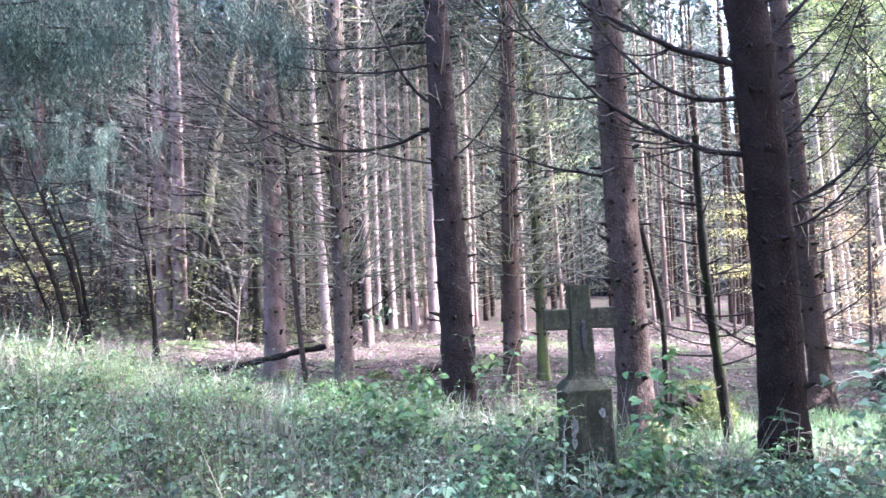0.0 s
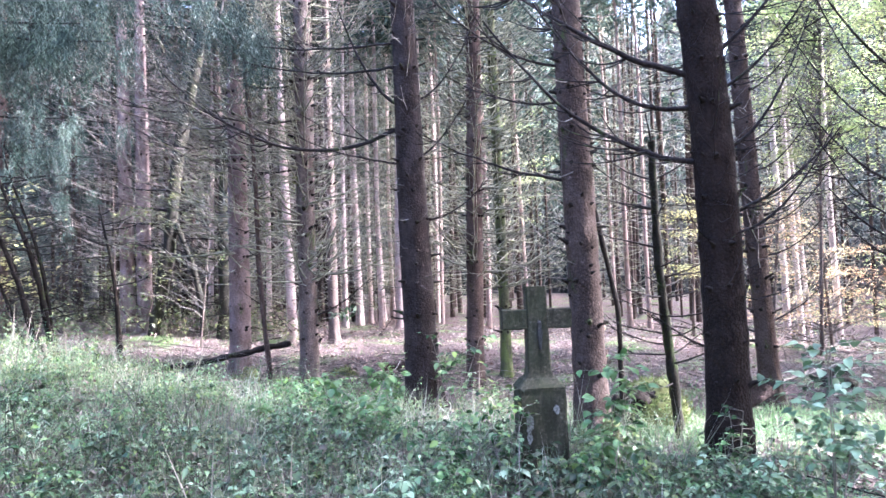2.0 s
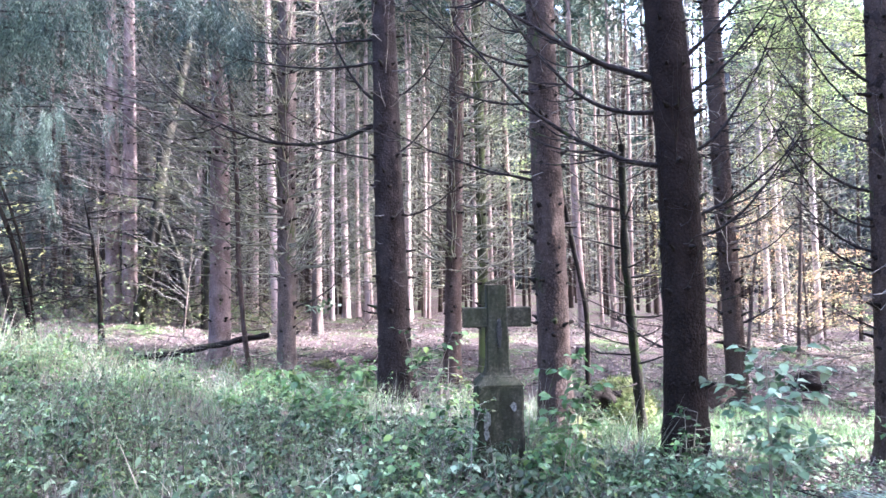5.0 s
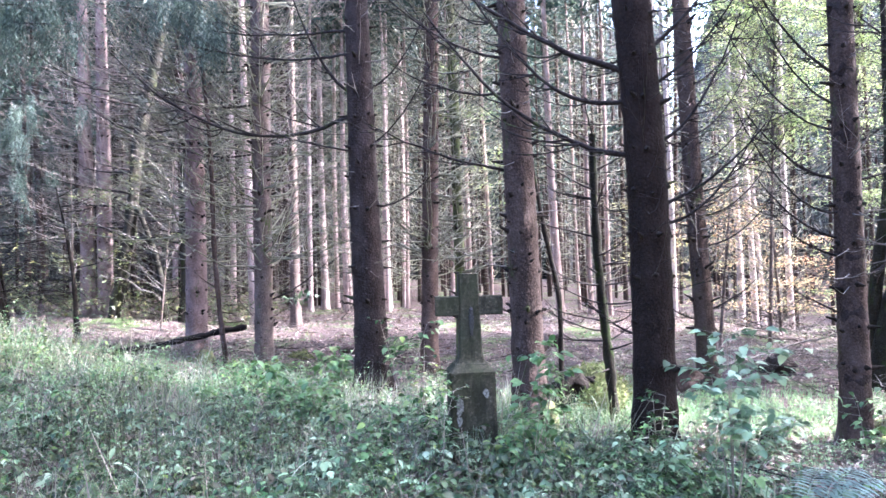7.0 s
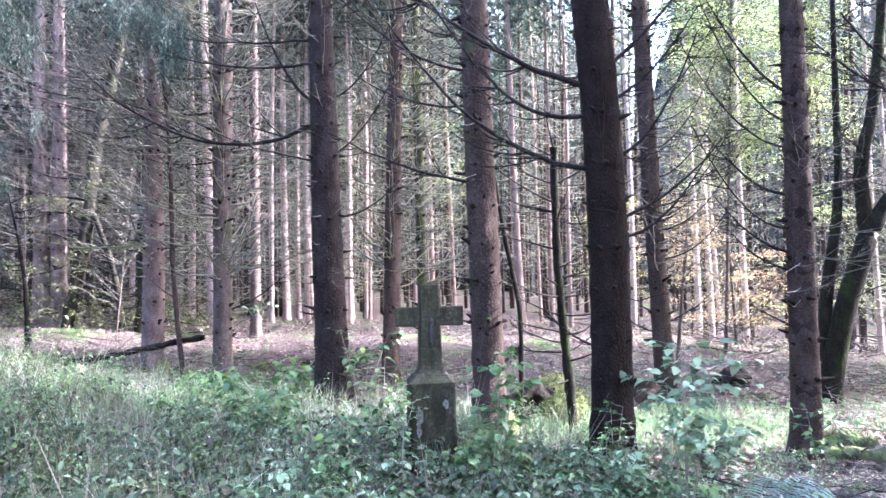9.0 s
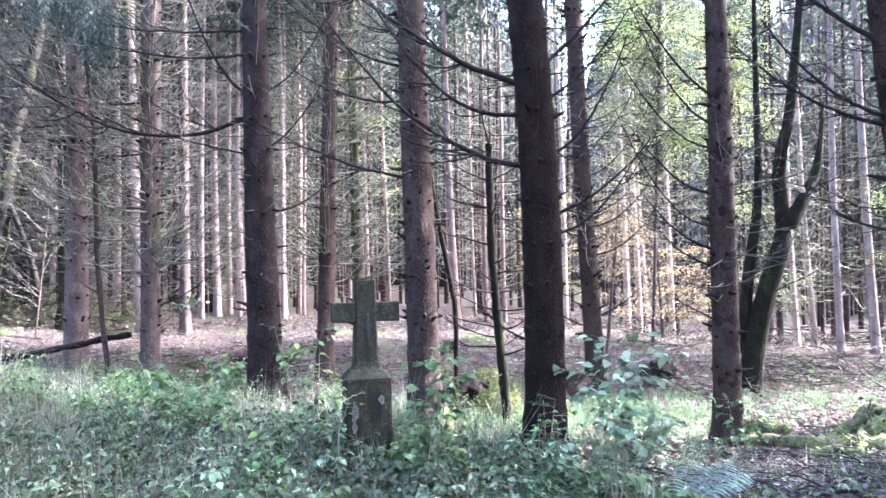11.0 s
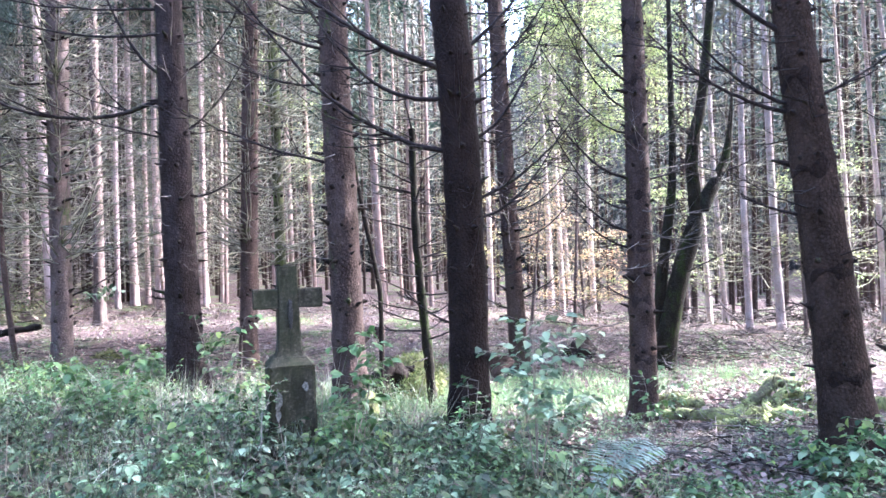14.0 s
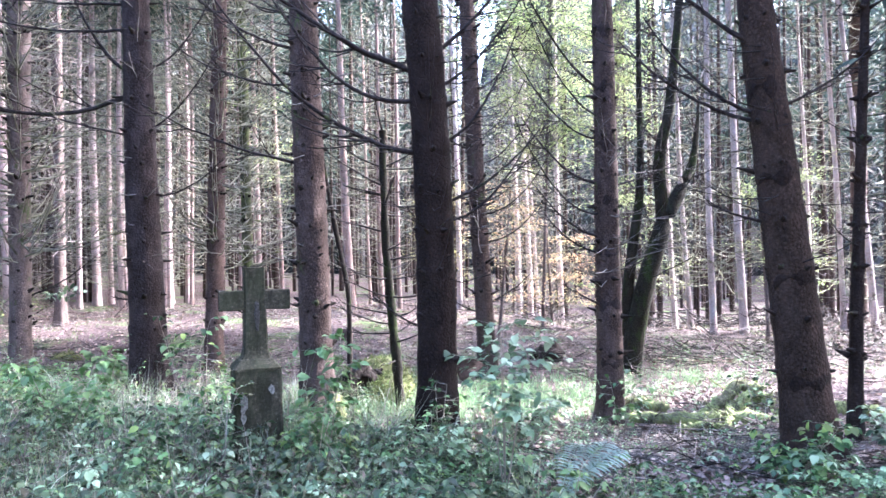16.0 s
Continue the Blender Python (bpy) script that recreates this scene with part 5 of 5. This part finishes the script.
def brambles(name, label, pts, length, leaf_len, mat):
    """Arching bramble canes with leaves in threes along them."""
    n = len(pts)
    az, L = rng.uniform(0, 6.283, n), length * rng.uniform(0.5, 1.2, n)
    base = np.stack([pts[:, 0], pts[:, 1], ground_z(pts[:, 0], pts[:, 1])], 1)
    way = np.stack([np.cos(az), np.sin(az), np.zeros(n)], 1)
    high = L * rng.uniform(0.45, 1.0, n)

    def spot(u):
        c = base + way * (L * u)[:, None]
        c[:, 2] += high * (1.9 * u - 1.55 * u * u)
        return c
    hs, hl = Heap(), Heap()
    for k in range(n):
        hs.add(*tube(np.stack([base[k] + way[k] * L[k] * u + np.array([0, 0, high[k] * (1.9 * u - 1.55 * u * u)]) for u in (0, 0.25, 0.5, 0.75, 1.0)]), [0.0035, 0.003, 0.0025, 0.002, 0.001], 3))
    for q in range(7):
        u = np.clip(0.22 + 0.13 * q + rng.normal(0, 0.03, n), 0, 1)
        c, turn = spot(u), az + rng.choice([-1, 1], n) * rng.uniform(0.5, 1.3, n)
        stalk = np.stack([np.cos(turn), np.sin(turn), rng.uniform(0.0, 0.6, n)], 1) * (leaf_len * 0.7)
        c = c + stalk
        size = leaf_len * rng.uniform(0.65, 1.2, n)
        nor = np.array([[0, 0, 1.0]]) + rng.normal(0, 0.35, (n, 3))
        for da, k in ((0, 1.1), (1.25, 0.85), (-1.25, 0.85)):
            w = np.stack([np.cos(turn + da), np.sin(turn + da), rng.normal(-0.25, 0.2, n)], 1)
            hl.add(*blades(c, w, nor, size * k, size * k * 0.68, 0.14, 0.3, True))
    canes = hs.out("bramble_canes", STEM)
    tagged(canes, "thin arching bramble canes", "brambles", kind="stuff")
    return tagged(hl.out(name, mat), label, "brambles", kind="stuff")


brambles("bramble_leaves", "dark glossy bramble leaves in threes", scatter(560, -6.5, 2.2, 3.0, 7.2, lambda x, y: edge(x, y) * (0.2 + 0.8 * clumpy(x + 2, y, 1.6))), 0.62, 0.078, BRAMBLE)
# dark leaves crowd here in place of shaded gaps in the weeds
brambles("bramble_leaves", "dark bramble canes standing for shaded gaps before the stone cross", scatter(220, -2.4, 2.0, 4.0, 6.3, lambda x, y: 0.15 + 0.85 * clumpy(x, y + 3, 1.9)), 0.6, 0.072, BRAMBLE)
brambles("bramble_leaves", "broad bluish bramble leaves before the stone cross", scatter(90, -2.6, 2.6, 3.8, 6.0, lambda x, y: clumpy(x + 3, y, 1.7) ** 1.5), 0.5, 0.085, BLUISH)
WITHER = leaf("withered_leaf", (0.018, 0.013, 0.010), (0.055, 0.042, 0.032), (0.12, 0.095, 0.072), (0.22, 0.185, 0.145), through_=0.25, rough=0.7, gloss=0.2)
weeds("undergrowth_leaves", "withered brown weeds before the stone cross", scatter(1000, -4.5, 1.4, 3.8, 6.6, lambda x, y: 0.1 + 0.9 * clumpy(x + 1.5, y + 2, 2.3) ** 1.5), 0.62, 0.055, WITHER, 6, lean=0.5)
shrub("leafy_sapling", "fresh green herb clump at the bank", -1.55, 7.3, 0.75, 7, BRIGHT, 0.10, 3, 0.6)
brambles("bramble_leaves", "bluish bramble leaves catching the sky's light", scatter(420, -6.0, 6.0, 3.0, 7.0, lambda x, y: (0.15 + 0.85 * clumpy(x - 1, y + 2, 1.5) ** 1.5) * (1 - 0.85 * step(2.4, 3.2, x) * step(4.4, 5.2, y))), 0.55, 0.075, BLUISH)
brambles("bramble_leaves", "fresh green bramble leaves among the weeds", scatter(300, -5.0, 4.0, 3.2, 8.5, lambda x, y: 0.1 + 0.9 * clumpy(x + 4, y + 1, 1.3) ** 2), 0.5, 0.075, BRIGHT)

shrub("leafy_sapling", "pale bluish leafy sapling before the spruces", 1.80, 4.97, 1.20, 6, BLUISH, 0.082, 5, 0.14, low=5)
shrub("leafy_sapling", "bright green leafy sapling beside the cross", 0.70, 6.35, 1.02, 4, BRIGHT, 0.095, 4, 0.12)
shrub("leafy_sapling", "bright green leafy herb beside the pedestal", 0.52, 6.1, 0.42, 4, BRIGHT, 0.09, 3, 0.35)
shrub("leafy_sapling", "green sapling under the dark swollen spruce", -1.45, 10.2, 0.55, 7, BRIGHT, 0.12, 3, 0.8)
shrub("leafy_sapling", "green sapling at a slim spruce's foot", -2.6, 9.6, 0.40, 5, NETTLE, 0.10, 3, 0.7)
shrub("leafy_sapling", "dull green sapling in front of the cross", -0.75, 5.75, 0.55, 4, NETTLE, 0.085, 2, 0.4)
shrub("leafy_sapling", "thin green sapling climbing by the thick spruce", 1.72, 6.55, 0.85, 2, NETTLE, 0.06, 2, 0.12)
shrub("leafy_sapling", "green sapling by the ringed spruce", 3.75, 6.9, 0.75, 4, BRIGHT, 0.08, 2, 0.35)
shrub("leafy_sapling", "grey-green sapling among brushwood", 4.9, 6.2, 0.7, 3, NETTLE, 0.07, 2, 0.4)
shrub("leafy_sapling", "green sapling behind the cross's arm", -0.75, 9.6, 1.0, 4, NETTLE, 0.10, 2, 0.35)
shrub("leafy_sapling", "dark green bramble bush beside the pedestal", 0.55, 5.7, 0.36, 5, NETTLE, 0.085, 3, 0.6)
shrub("leafy_sapling", "bluish bramble bush in the shade of the thick spruce", 1.45, 5.5, 0.45, 5, BLUISH, 0.075, 3, 0.6)
shrub("leafy_sapling", "green bramble bush by the leaning spruce", 4.0, 4.75, 0.5, 6, NETTLE, 0.085, 3, 0.7)
shrub("leafy_sapling", "bluish bramble bush by the leaning spruce", 5.1, 4.7, 0.45, 6, BLUISH, 0.08, 3, 0.7)
shrub("leafy_sapling", "green bramble growth between the spruces", 2.6, 6.6, 0.5, 6, BLUISH, 0.085, 3, 0.7)
shrub("leafy_sapling", "grey-green bramble hugging the pedestal", -0.22, 6.15, 0.72, 5, NETTLE, 0.07, 3, 0.35)
shrub("leafy_sapling", "dark green bramble hugging the pedestal", 0.34, 6.05, 0.42, 5, NETTLE, 0.07, 3, 0.5)


def fern(label, x, y, L, count, az0, spread_):
    root = new("fern")
    root.location = (x, y, gz(x, y))
    tagged(root, label, "fern", "ferns")
    for f in range(count):
        az = az0 + spread_ * (f / max(1, count - 1) - 0.5) + rng.normal(0, 0.08)
        l = L * rng.uniform(0.8, 1.05)
        q = twig_points(np.zeros(3), az, l * 0.75, l * 1.0, -l * 0.45, 22, 0.004)
        h = Heap()
        h.add(*tube(q, np.linspace(0.005, 0.0015, 22), 4))
        fw = unit(np.gradient(q, axis=0))
        sd = unit(np.cross(fw, np.array([0, 0, 1.0])))
        for i in range(3, 22):
            u = (i - 3) / 18
            ln = l * 0.25 * math.sin(math.pi * (0.12 + 0.86 * (1 - u) ** 0.75)) + 0.010
            for sg in (-1, 1):
                w1 = unit(sd[i] * sg + fw[i] * 0.35 - np.array([0, 0, 0.12]) + rng.normal(0, 0.05, 3))
                h.add(*blades(q[i][None], w1[None], np.array([[0, 0, 1.0]]), np.array([ln]), np.array([0.040 * (1 - 0.6 * u)]), 0.06, 0.25, True))
        h.out("frond", FERN, root)
    return root


fern("pale bluish fern with arching fronds", 2.10, 4.75, 0.72, 3, 0.45, 0.7)


def leafy_boughs(name, label, pts, mat, leaf_len, count, cloud, category="foliage", group="", stem=True, layers=0.42):
    """A broad-leaved young tree's boughs: a stem, spreading twigs and flat layers of leaves."""
    x, y = pts[0]
    root = new(name)
    root.location = (x, y, gz(x, y))
    tagged(root, label, category, group)
    hs = Heap()
    top = max(c[2] for c in cloud)
    q = twig_points(np.array([0, 0, -0.2]), rng.uniform(0, 6.28), 0.3, top + 0.4, 0.2, 14, 0.02)
    V, F = tube(q, np.linspace(0.045, 0.012, 14) * (0.5 if category == "bush" else 1), 8, 0.05)
    trunk = quads("trunk", V, F, BARK_GREY, root, smooth=True)
    at, wy = [], []
    for cx, cy, cz, rx, rz in cloud:
        k = int(count * rx * rz)
        for _ in range(max(6, k // 24)):
            e = np.array([cx + rng.normal(0, rx * 0.6), cy + rng.normal(0, rx * 0.6), cz + rng.normal(0, rz * 0.5)])
            e[2] = layers * round(e[2] / layers) + rng.normal(0, 0.035) - 0.10 * np.hypot(e[0] - cx, e[1] - cy)
            zf = np.clip(e[2] - 0.1 - 0.35 * np.hypot(e[0], e[1]) - rng.uniform(0, 0.2), 0.3, top)
            foot = np.array([np.interp(zf, q[:, 2], q[:, k]) for k in range(3)])
            s = np.linspace(0, 1, 7)[:, None]
            t = foot + (e - foot) * s + np.array([0, 0, 0.15]) * np.sin(s * 3.1) + rng.normal(0, 0.025, (7, 3))
            hs.add(*tube(t, np.linspace(0.009, 0.003, 7), 4))
            for _ in range(int(24 * min(3.0, (0.10 / leaf_len) ** 2))):
                u = rng.uniform(0.6, 1.05)
                b = foot + (e - foot) * u + np.array([rng.normal(0, 0.20), rng.normal(0, 0.20), rng.normal(0, 0.022)])
                at.append(b)
                wy.append(rng.normal(size=3) * np.array([1, 1, 0.35]))
    twigs = hs.out("twigs", TWIG_GREY, trunk)
    twigs["kind"] = "stuff"
    at, wy = np.array(at), np.array(wy)
    ln = leaf_len * rng.uniform(0.6, 1.2, len(at))
    V, F = blades(at, wy * np.array([1, 1, 0.5]), np.array([[0, 0, 1.0]]) + rng.normal(0, 0.28, (len(at), 3)), ln, ln * 0.6, 0.1, 0.2)
    quads("leaves", V, F, mat, root)["kind"] = "stuff"
    return root


# boughs are given round the stem's foot: x, y, height, reach, thickness
leafy_boughs("beech_tree", "young beech with sunlit yellow-green leaves", ((6.3, 15.2),), BEECH, 0.065, 1500, ((-0.3, 0, 5.6, 1.2, 1.3), (0.2, 0, 4.3, 1.1, 0.8), (-0.6, 0, 7.2, 1.5, 1.2)), "tree")
leafy_boughs("beech_tree", "young beech with sunlit yellow-green leaves", ((8.2, 15.8),), BEECH, 0.065, 1500, ((0, 0, 5.8, 1.3, 1.2), (-0.4, 0, 7.4, 1.4, 1.2)), "tree")
leafy_boughs("beech_tree", "young beech with sparse yellow-green leaves", ((0.2, 17.0),), BEECH, 0.065, 200, ((0, 0, 5.4, 1.1, 1.2), (0.6, 0, 3.8, 0.9, 0.7)), "tree")
leafy_boughs("beech_tree", "young beech with orange autumn leaves", ((6.9, 16.0),), AUTUMN, 0.065, 1300, ((0.5, 0, 1.7, 1.0, 0.7), (-1.4, 0, 2.9, 0.8, 0.8), (-0.4, 0, 0.9, 1.3, 0.3)), "tree")
leafy_boughs("beech_tree", "young beech with golden leaves behind the spruces", ((4.6, 18.0),), YELLOW, 0.065, 800, ((0, 0, 2.9, 0.6, 1.0), (0.3, 0, 1.6, 0.7, 0.6)), "tree")
leafy_boughs("beech_tree", "green bush in layers at the clearing's edge", ((9.6, 12.0),), BEECH, 0.065, 650, ((0.1, 0, 3.0, 0.8, 0.5), (0.6, 0, 1.8, 0.8, 0.4), (1.0, 0.3, 3.6, 0.6, 0.6)), "tree")
leafy_boughs("hazel_bush", "yellowing hazel bush at the bank's edge", ((-9.3, 13.3),), HAZEL_SUN, 0.115, 900, ((-0.2, 0, 2.9, 0.9, 0.5), (0.5, 0, 1.7, 0.8, 0.4), (-0.6, 0, 2.2, 0.9, 0.6)), "bush")

leafy_boughs("hazel_bush", "sparse green hazel among the spruce trunks", ((-6.4, 15.6),), HAZEL, 0.08, 130, ((0, 0, 2.6, 1.4, 1.0), (1.0, 0, 3.6, 1.2, 0.8), (-1.2, 0, 1.6, 1.0, 0.6)), "bush")
leafy_boughs("hazel_bush", "sparse yellow hazel among the spruce trunks", ((-7.6, 14.4),), HAZEL, 0.08, 110, ((0, 0, 2.0, 1.0, 0.6), (0.6, 0, 3.0, 0.9, 0.6)), "bush")

leafy_boughs("beech_tree", "low young beech with pale peach leaves", ((5.0, 14.4),), AUTUMN, 0.065, 500, ((0, 0, 2.6, 0.7, 0.9), (0.3, 0, 1.3, 0.7, 0.5)), "tree")
leafy_boughs("beech_tree", "low young beech in pale green layers", ((7.7, 13.9),), BEECH, 0.065, 800, ((0, 0, 2.8, 0.9, 0.8), (0.5, 0, 1.5, 0.8, 0.5)), "tree")
leafy_boughs("beech_tree", "low young beech in pale green layers", ((10.6, 13.2),), BEECH, 0.065, 650, ((0, 0, 2.6, 0.9, 0.7), (0.4, 0, 1.2, 0.8, 0.5)), "tree")


def forked_tree():
    root = new("forked_tree")
    x, y = 5.5, 9.93
    root.location = (x, y, gz(x, y))
    tagged(root, "dark mossy forked tree with rising stems", "tree")

    def stem(points, radii):
        pts = np.array(points)
        s = np.linspace(0, len(pts) - 1, 22)
        q = np.stack([np.interp(s, np.arange(len(pts)), pts[:, k]) for k in range(3)], 1)
        q[1:-1] = (q[:-2] + 2 * q[1:-1] + q[2:]) / 4
        V, F = tube(q, np.interp(s, np.arange(len(pts)), radii), 14, 0.06)
        quads("stem", V, F, BARK_DARK_MOSSY, root, smooth=True)
        return q
    q1 = stem([(0, 0, -0.3), (0.10, 0, 0.6), (0.22, -0.05, 1.22), (0.38, -0.1, 1.81), (0.53, -0.12, 2.31), (0.74, -0.14, 2.65), (0.93, -0.16, 3.0), (1.01, -0.18, 3.4), (1.05, -0.2, 4.1)], [0.17, 0.15, 0.14, 0.135, 0.125, 0.10, 0.075, 0.045, 0.014])
    q2 = stem([(0.05, 0.12, -0.2), (0.02, 0.10, 1.06), (0.08, 0.05, 1.81), (0.16, 0, 2.48), (0.19, 0, 3.06), (0.17, 0, 3.8), (0.1, 0, 7)], [0.10, 0.085, 0.08, 0.065, 0.055, 0.045, 0.02])
    q3 = stem([(0.50, -0.11, 2.2), (0.46, -0.12, 2.65), (0.41, -0.13, 3.03), (0.45, -0.14, 3.45), (0.58, -0.14, 3.85), (0.72, -0.15, 5.2), (0.9, -0.2, 8)], [0.095, 0.095, 0.09, 0.085, 0.08, 0.06, 0.03])
    h = Heap()
    for q in (q1, q2, q3):
        for _ in range(14):
            i = rng.integers(5, 21)
            add_branch(h, q[i], rng.uniform(0, 6.28), rng.uniform(0.4, 1.3), rng.uniform(-0.1, 0.5), rng.uniform(0, 0.5), 0.010, 4, 4, 7)
    h.out("dead_twigs", TWIG, root)["kind"] = "stuff"


forked_tree()

# dark hazel stems on the bank
for x, y, lean, r, top in ((-7.84, 12.5, -0.40, 0.075, 4.3), (-7.76, 12.7, -0.30, 0.07, 4.6), (-7.92, 12.4, -0.52, 0.045, 3.0), (-7.80, 12.8, -0.24, 0.05, 4.4)):
    sapling("dark bent hazel stem at the bank's edge", x, y, lean, 0, r, 0.008, top, DARKWOOD, 0.12, 22, (0.4, 1.3))
sapling("dark slanting stem behind the weeds", -7.30, 14.0, -0.14, 0, 0.06, 0.012, 3.0, DARKWOOD, 0.06, 14, (0.5, 1.4))


def needle_bough(label, a, b, width, hang, count, mat=NEEDLE_BLUE):
    """A living spruce bough with curtains of hanging needle twigs; a: where it is fixed, b: its tip."""
    a, b = np.array(a, float), np.array(b, float)
    root = new("spruce_bough")
    root.location = a
    tagged(root, label, "bough", "drooping spruce boughs")
    s = np.linspace(0, 1, 14)[:, None]
    q = (b - a) * s - np.array([0, 0, 0.35]) * np.sin(s * 3.14)
    hs = Heap()
    hs.add(*tube(q, np.linspace(0.03, 0.006, 14), 7))
    count = int(count * 0.42)
    u = rng.random(count) ** 0.8
    base = np.stack([np.interp(u, s[:, 0], q[:, k]) for k in range(3)], 1)
    side = rng.normal(0, width, (count, 3)) * np.array([0.6, 1, 0.15])
    lead = rng.integers(0, max(4, count // 9), count)  # strands hang together in fringes
    start = base[lead] + side[lead] + rng.normal(0, 0.07, (count, 3)) * np.array([1, 1, 0.4])
    drop = hang * rng.uniform(0.3, 1.1, count)[lead] * rng.uniform(0.45, 1.1, count)
    sway = rng.normal(0, 0.18, (count, 2))[lead] + rng.normal(0, 0.12, (count, 2))
    at, wy = [], []
    for k in range(48):
        f = (k + rng.random(count)) / 48
        at.append(start + np.stack([sway[:, 0] * drop * f ** 2, sway[:, 1] * drop * f ** 2, -drop * f], 1) + rng.normal(0, 0.008, (count, 3)))
        a = rng.uniform(0, 6.283, count)
        wy.append(np.stack([np.cos(a) * 0.75 + sway[:, 0], np.sin(a) * 0.75 + sway[:, 1], -np.ones(count)], 1))
    at, wy = np.concatenate(at), np.concatenate(wy)
    V, F = spray(at, wy, rng.uniform(0.04, 0.09, len(at)), rng.uniform(0.006, 0.011, len(at)))
    hs.out("branch_wood", TWIG, root)
    quads("needles", V, F, mat, root)
    return root


spruce("tall spruce hung with living boughs at the bank", -9.2, 9.4, 0, 0, 0.2, 0.17, twigs=8, crown_kind=0, crown_scale=0.8, crown_lift=0)
spruce("dim spruce at the wood's edge hung with boughs", -11.7, 16.9, 0, 0, 0.16, 0.13, twigs=20, crown_kind=1, crown_scale=0.6, crown_lift=1)
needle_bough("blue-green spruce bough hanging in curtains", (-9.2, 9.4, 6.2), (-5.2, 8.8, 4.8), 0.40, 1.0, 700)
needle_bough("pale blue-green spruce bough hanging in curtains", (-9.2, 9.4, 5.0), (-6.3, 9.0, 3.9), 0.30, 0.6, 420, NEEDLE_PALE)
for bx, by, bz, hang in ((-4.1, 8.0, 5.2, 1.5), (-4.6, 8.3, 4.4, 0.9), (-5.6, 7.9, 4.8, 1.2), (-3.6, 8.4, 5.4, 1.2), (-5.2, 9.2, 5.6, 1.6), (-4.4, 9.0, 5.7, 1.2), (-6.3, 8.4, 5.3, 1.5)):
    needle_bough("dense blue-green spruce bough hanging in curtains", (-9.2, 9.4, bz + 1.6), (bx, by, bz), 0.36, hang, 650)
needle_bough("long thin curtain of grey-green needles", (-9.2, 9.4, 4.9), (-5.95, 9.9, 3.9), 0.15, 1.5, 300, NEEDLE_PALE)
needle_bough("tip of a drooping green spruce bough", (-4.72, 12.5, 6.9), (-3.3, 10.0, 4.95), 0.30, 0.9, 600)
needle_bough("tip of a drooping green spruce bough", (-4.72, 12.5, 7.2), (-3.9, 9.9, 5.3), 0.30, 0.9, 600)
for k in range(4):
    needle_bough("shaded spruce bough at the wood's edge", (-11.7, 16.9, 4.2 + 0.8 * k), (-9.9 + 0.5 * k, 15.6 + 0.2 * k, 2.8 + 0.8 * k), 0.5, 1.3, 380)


def sprig(label, a, az, L, mat, size, count):
    """A small leafy shoot growing out of a trunk."""
    root = new("leafy_sprig")
    root.location = a
    tagged(root, label, "sprig")
    q = twig_points(np.zeros(3), az, L, L * 0.35, -L * 0.2, 8, 0.04)
    V, F = tube(q, np.linspace(0.006, 0.002, 8), 4)
    quads("stem", V, F, STALK, root)
    i = rng.integers(2, 8, count)
    V, F = blades(q[i] + rng.normal(0, 0.03, (count, 3)), rng.normal(size=(count, 3)), np.array([[0, 0, 1.0]]) + rng.normal(0, 0.4, (count, 3)), size * rng.uniform(0.6, 1.2, count), size * 0.6, 0.1, 0.2, True)
    quads("leaves", V, F, mat, root)


sprig("leafy shoot on the dark swollen trunk", (-1.38, 11.0, 1.55), -1.2, 0.35, BLUISH, 0.09, 22)
sprig("hanging leafy shoot on the dark swollen trunk", (-1.34, 10.98, 1.25), -1.5, 0.25, BLUISH, 0.08, 10)
sprig("pale leafy shoot beside a slim spruce", (-2.75, 11.05, 1.05), 0.1, 0.55, BLUISH, 0.09, 40)

# dark low growth added where the wood's shade should darken the ground
DARK_GROWTH = leaf("dark_filler_growth", (0.025, 0.018, 0.015), (0.055, 0.040, 0.034), (0.11, 0.080, 0.070), (0.035, 0.048, 0.022), through_=0.2, rough=0.7, gloss=0.2)
weeds("undergrowth_leaves", "added dark low growth standing for shade behind the clearing", scatter(1500, 7.5, 22, 17.0, 24, lambda x, y: (0.3 + 0.7 * clumpy(x, y, 0.9)) * step(14.5, 16.5, y + 0.15 * x)), 0.75, 0.17, DARK_GROWTH, 6, lean=0.5)
weeds("undergrowth_leaves", "added dark brush standing for shade beyond the clearing", scatter(1500, 8.5, 20, 10.5, 16, lambda x, y: step(0.72, 0.85, x / y) * (0.3 + 0.7 * clumpy(x, y, 1.1))), 0.55, 0.14, DARK_GROWTH, 6, lean=0.5)
# a few more dim spruces added to darken the wood on the bank's side
for x, y in ((-12.0, 25.5), (-8.0, 26.0), (-5.6, 24.6), (-3.6, 27.5)):
    young_spruce(x, y, rng.normal(-0.02, 0.01), 0.10, "added dim spruce with low boughs darkening the wood's edge", BARK_MID, lift=0.6)

for ob in CROWN_ME:
    bpy.data.objects.remove(ob)
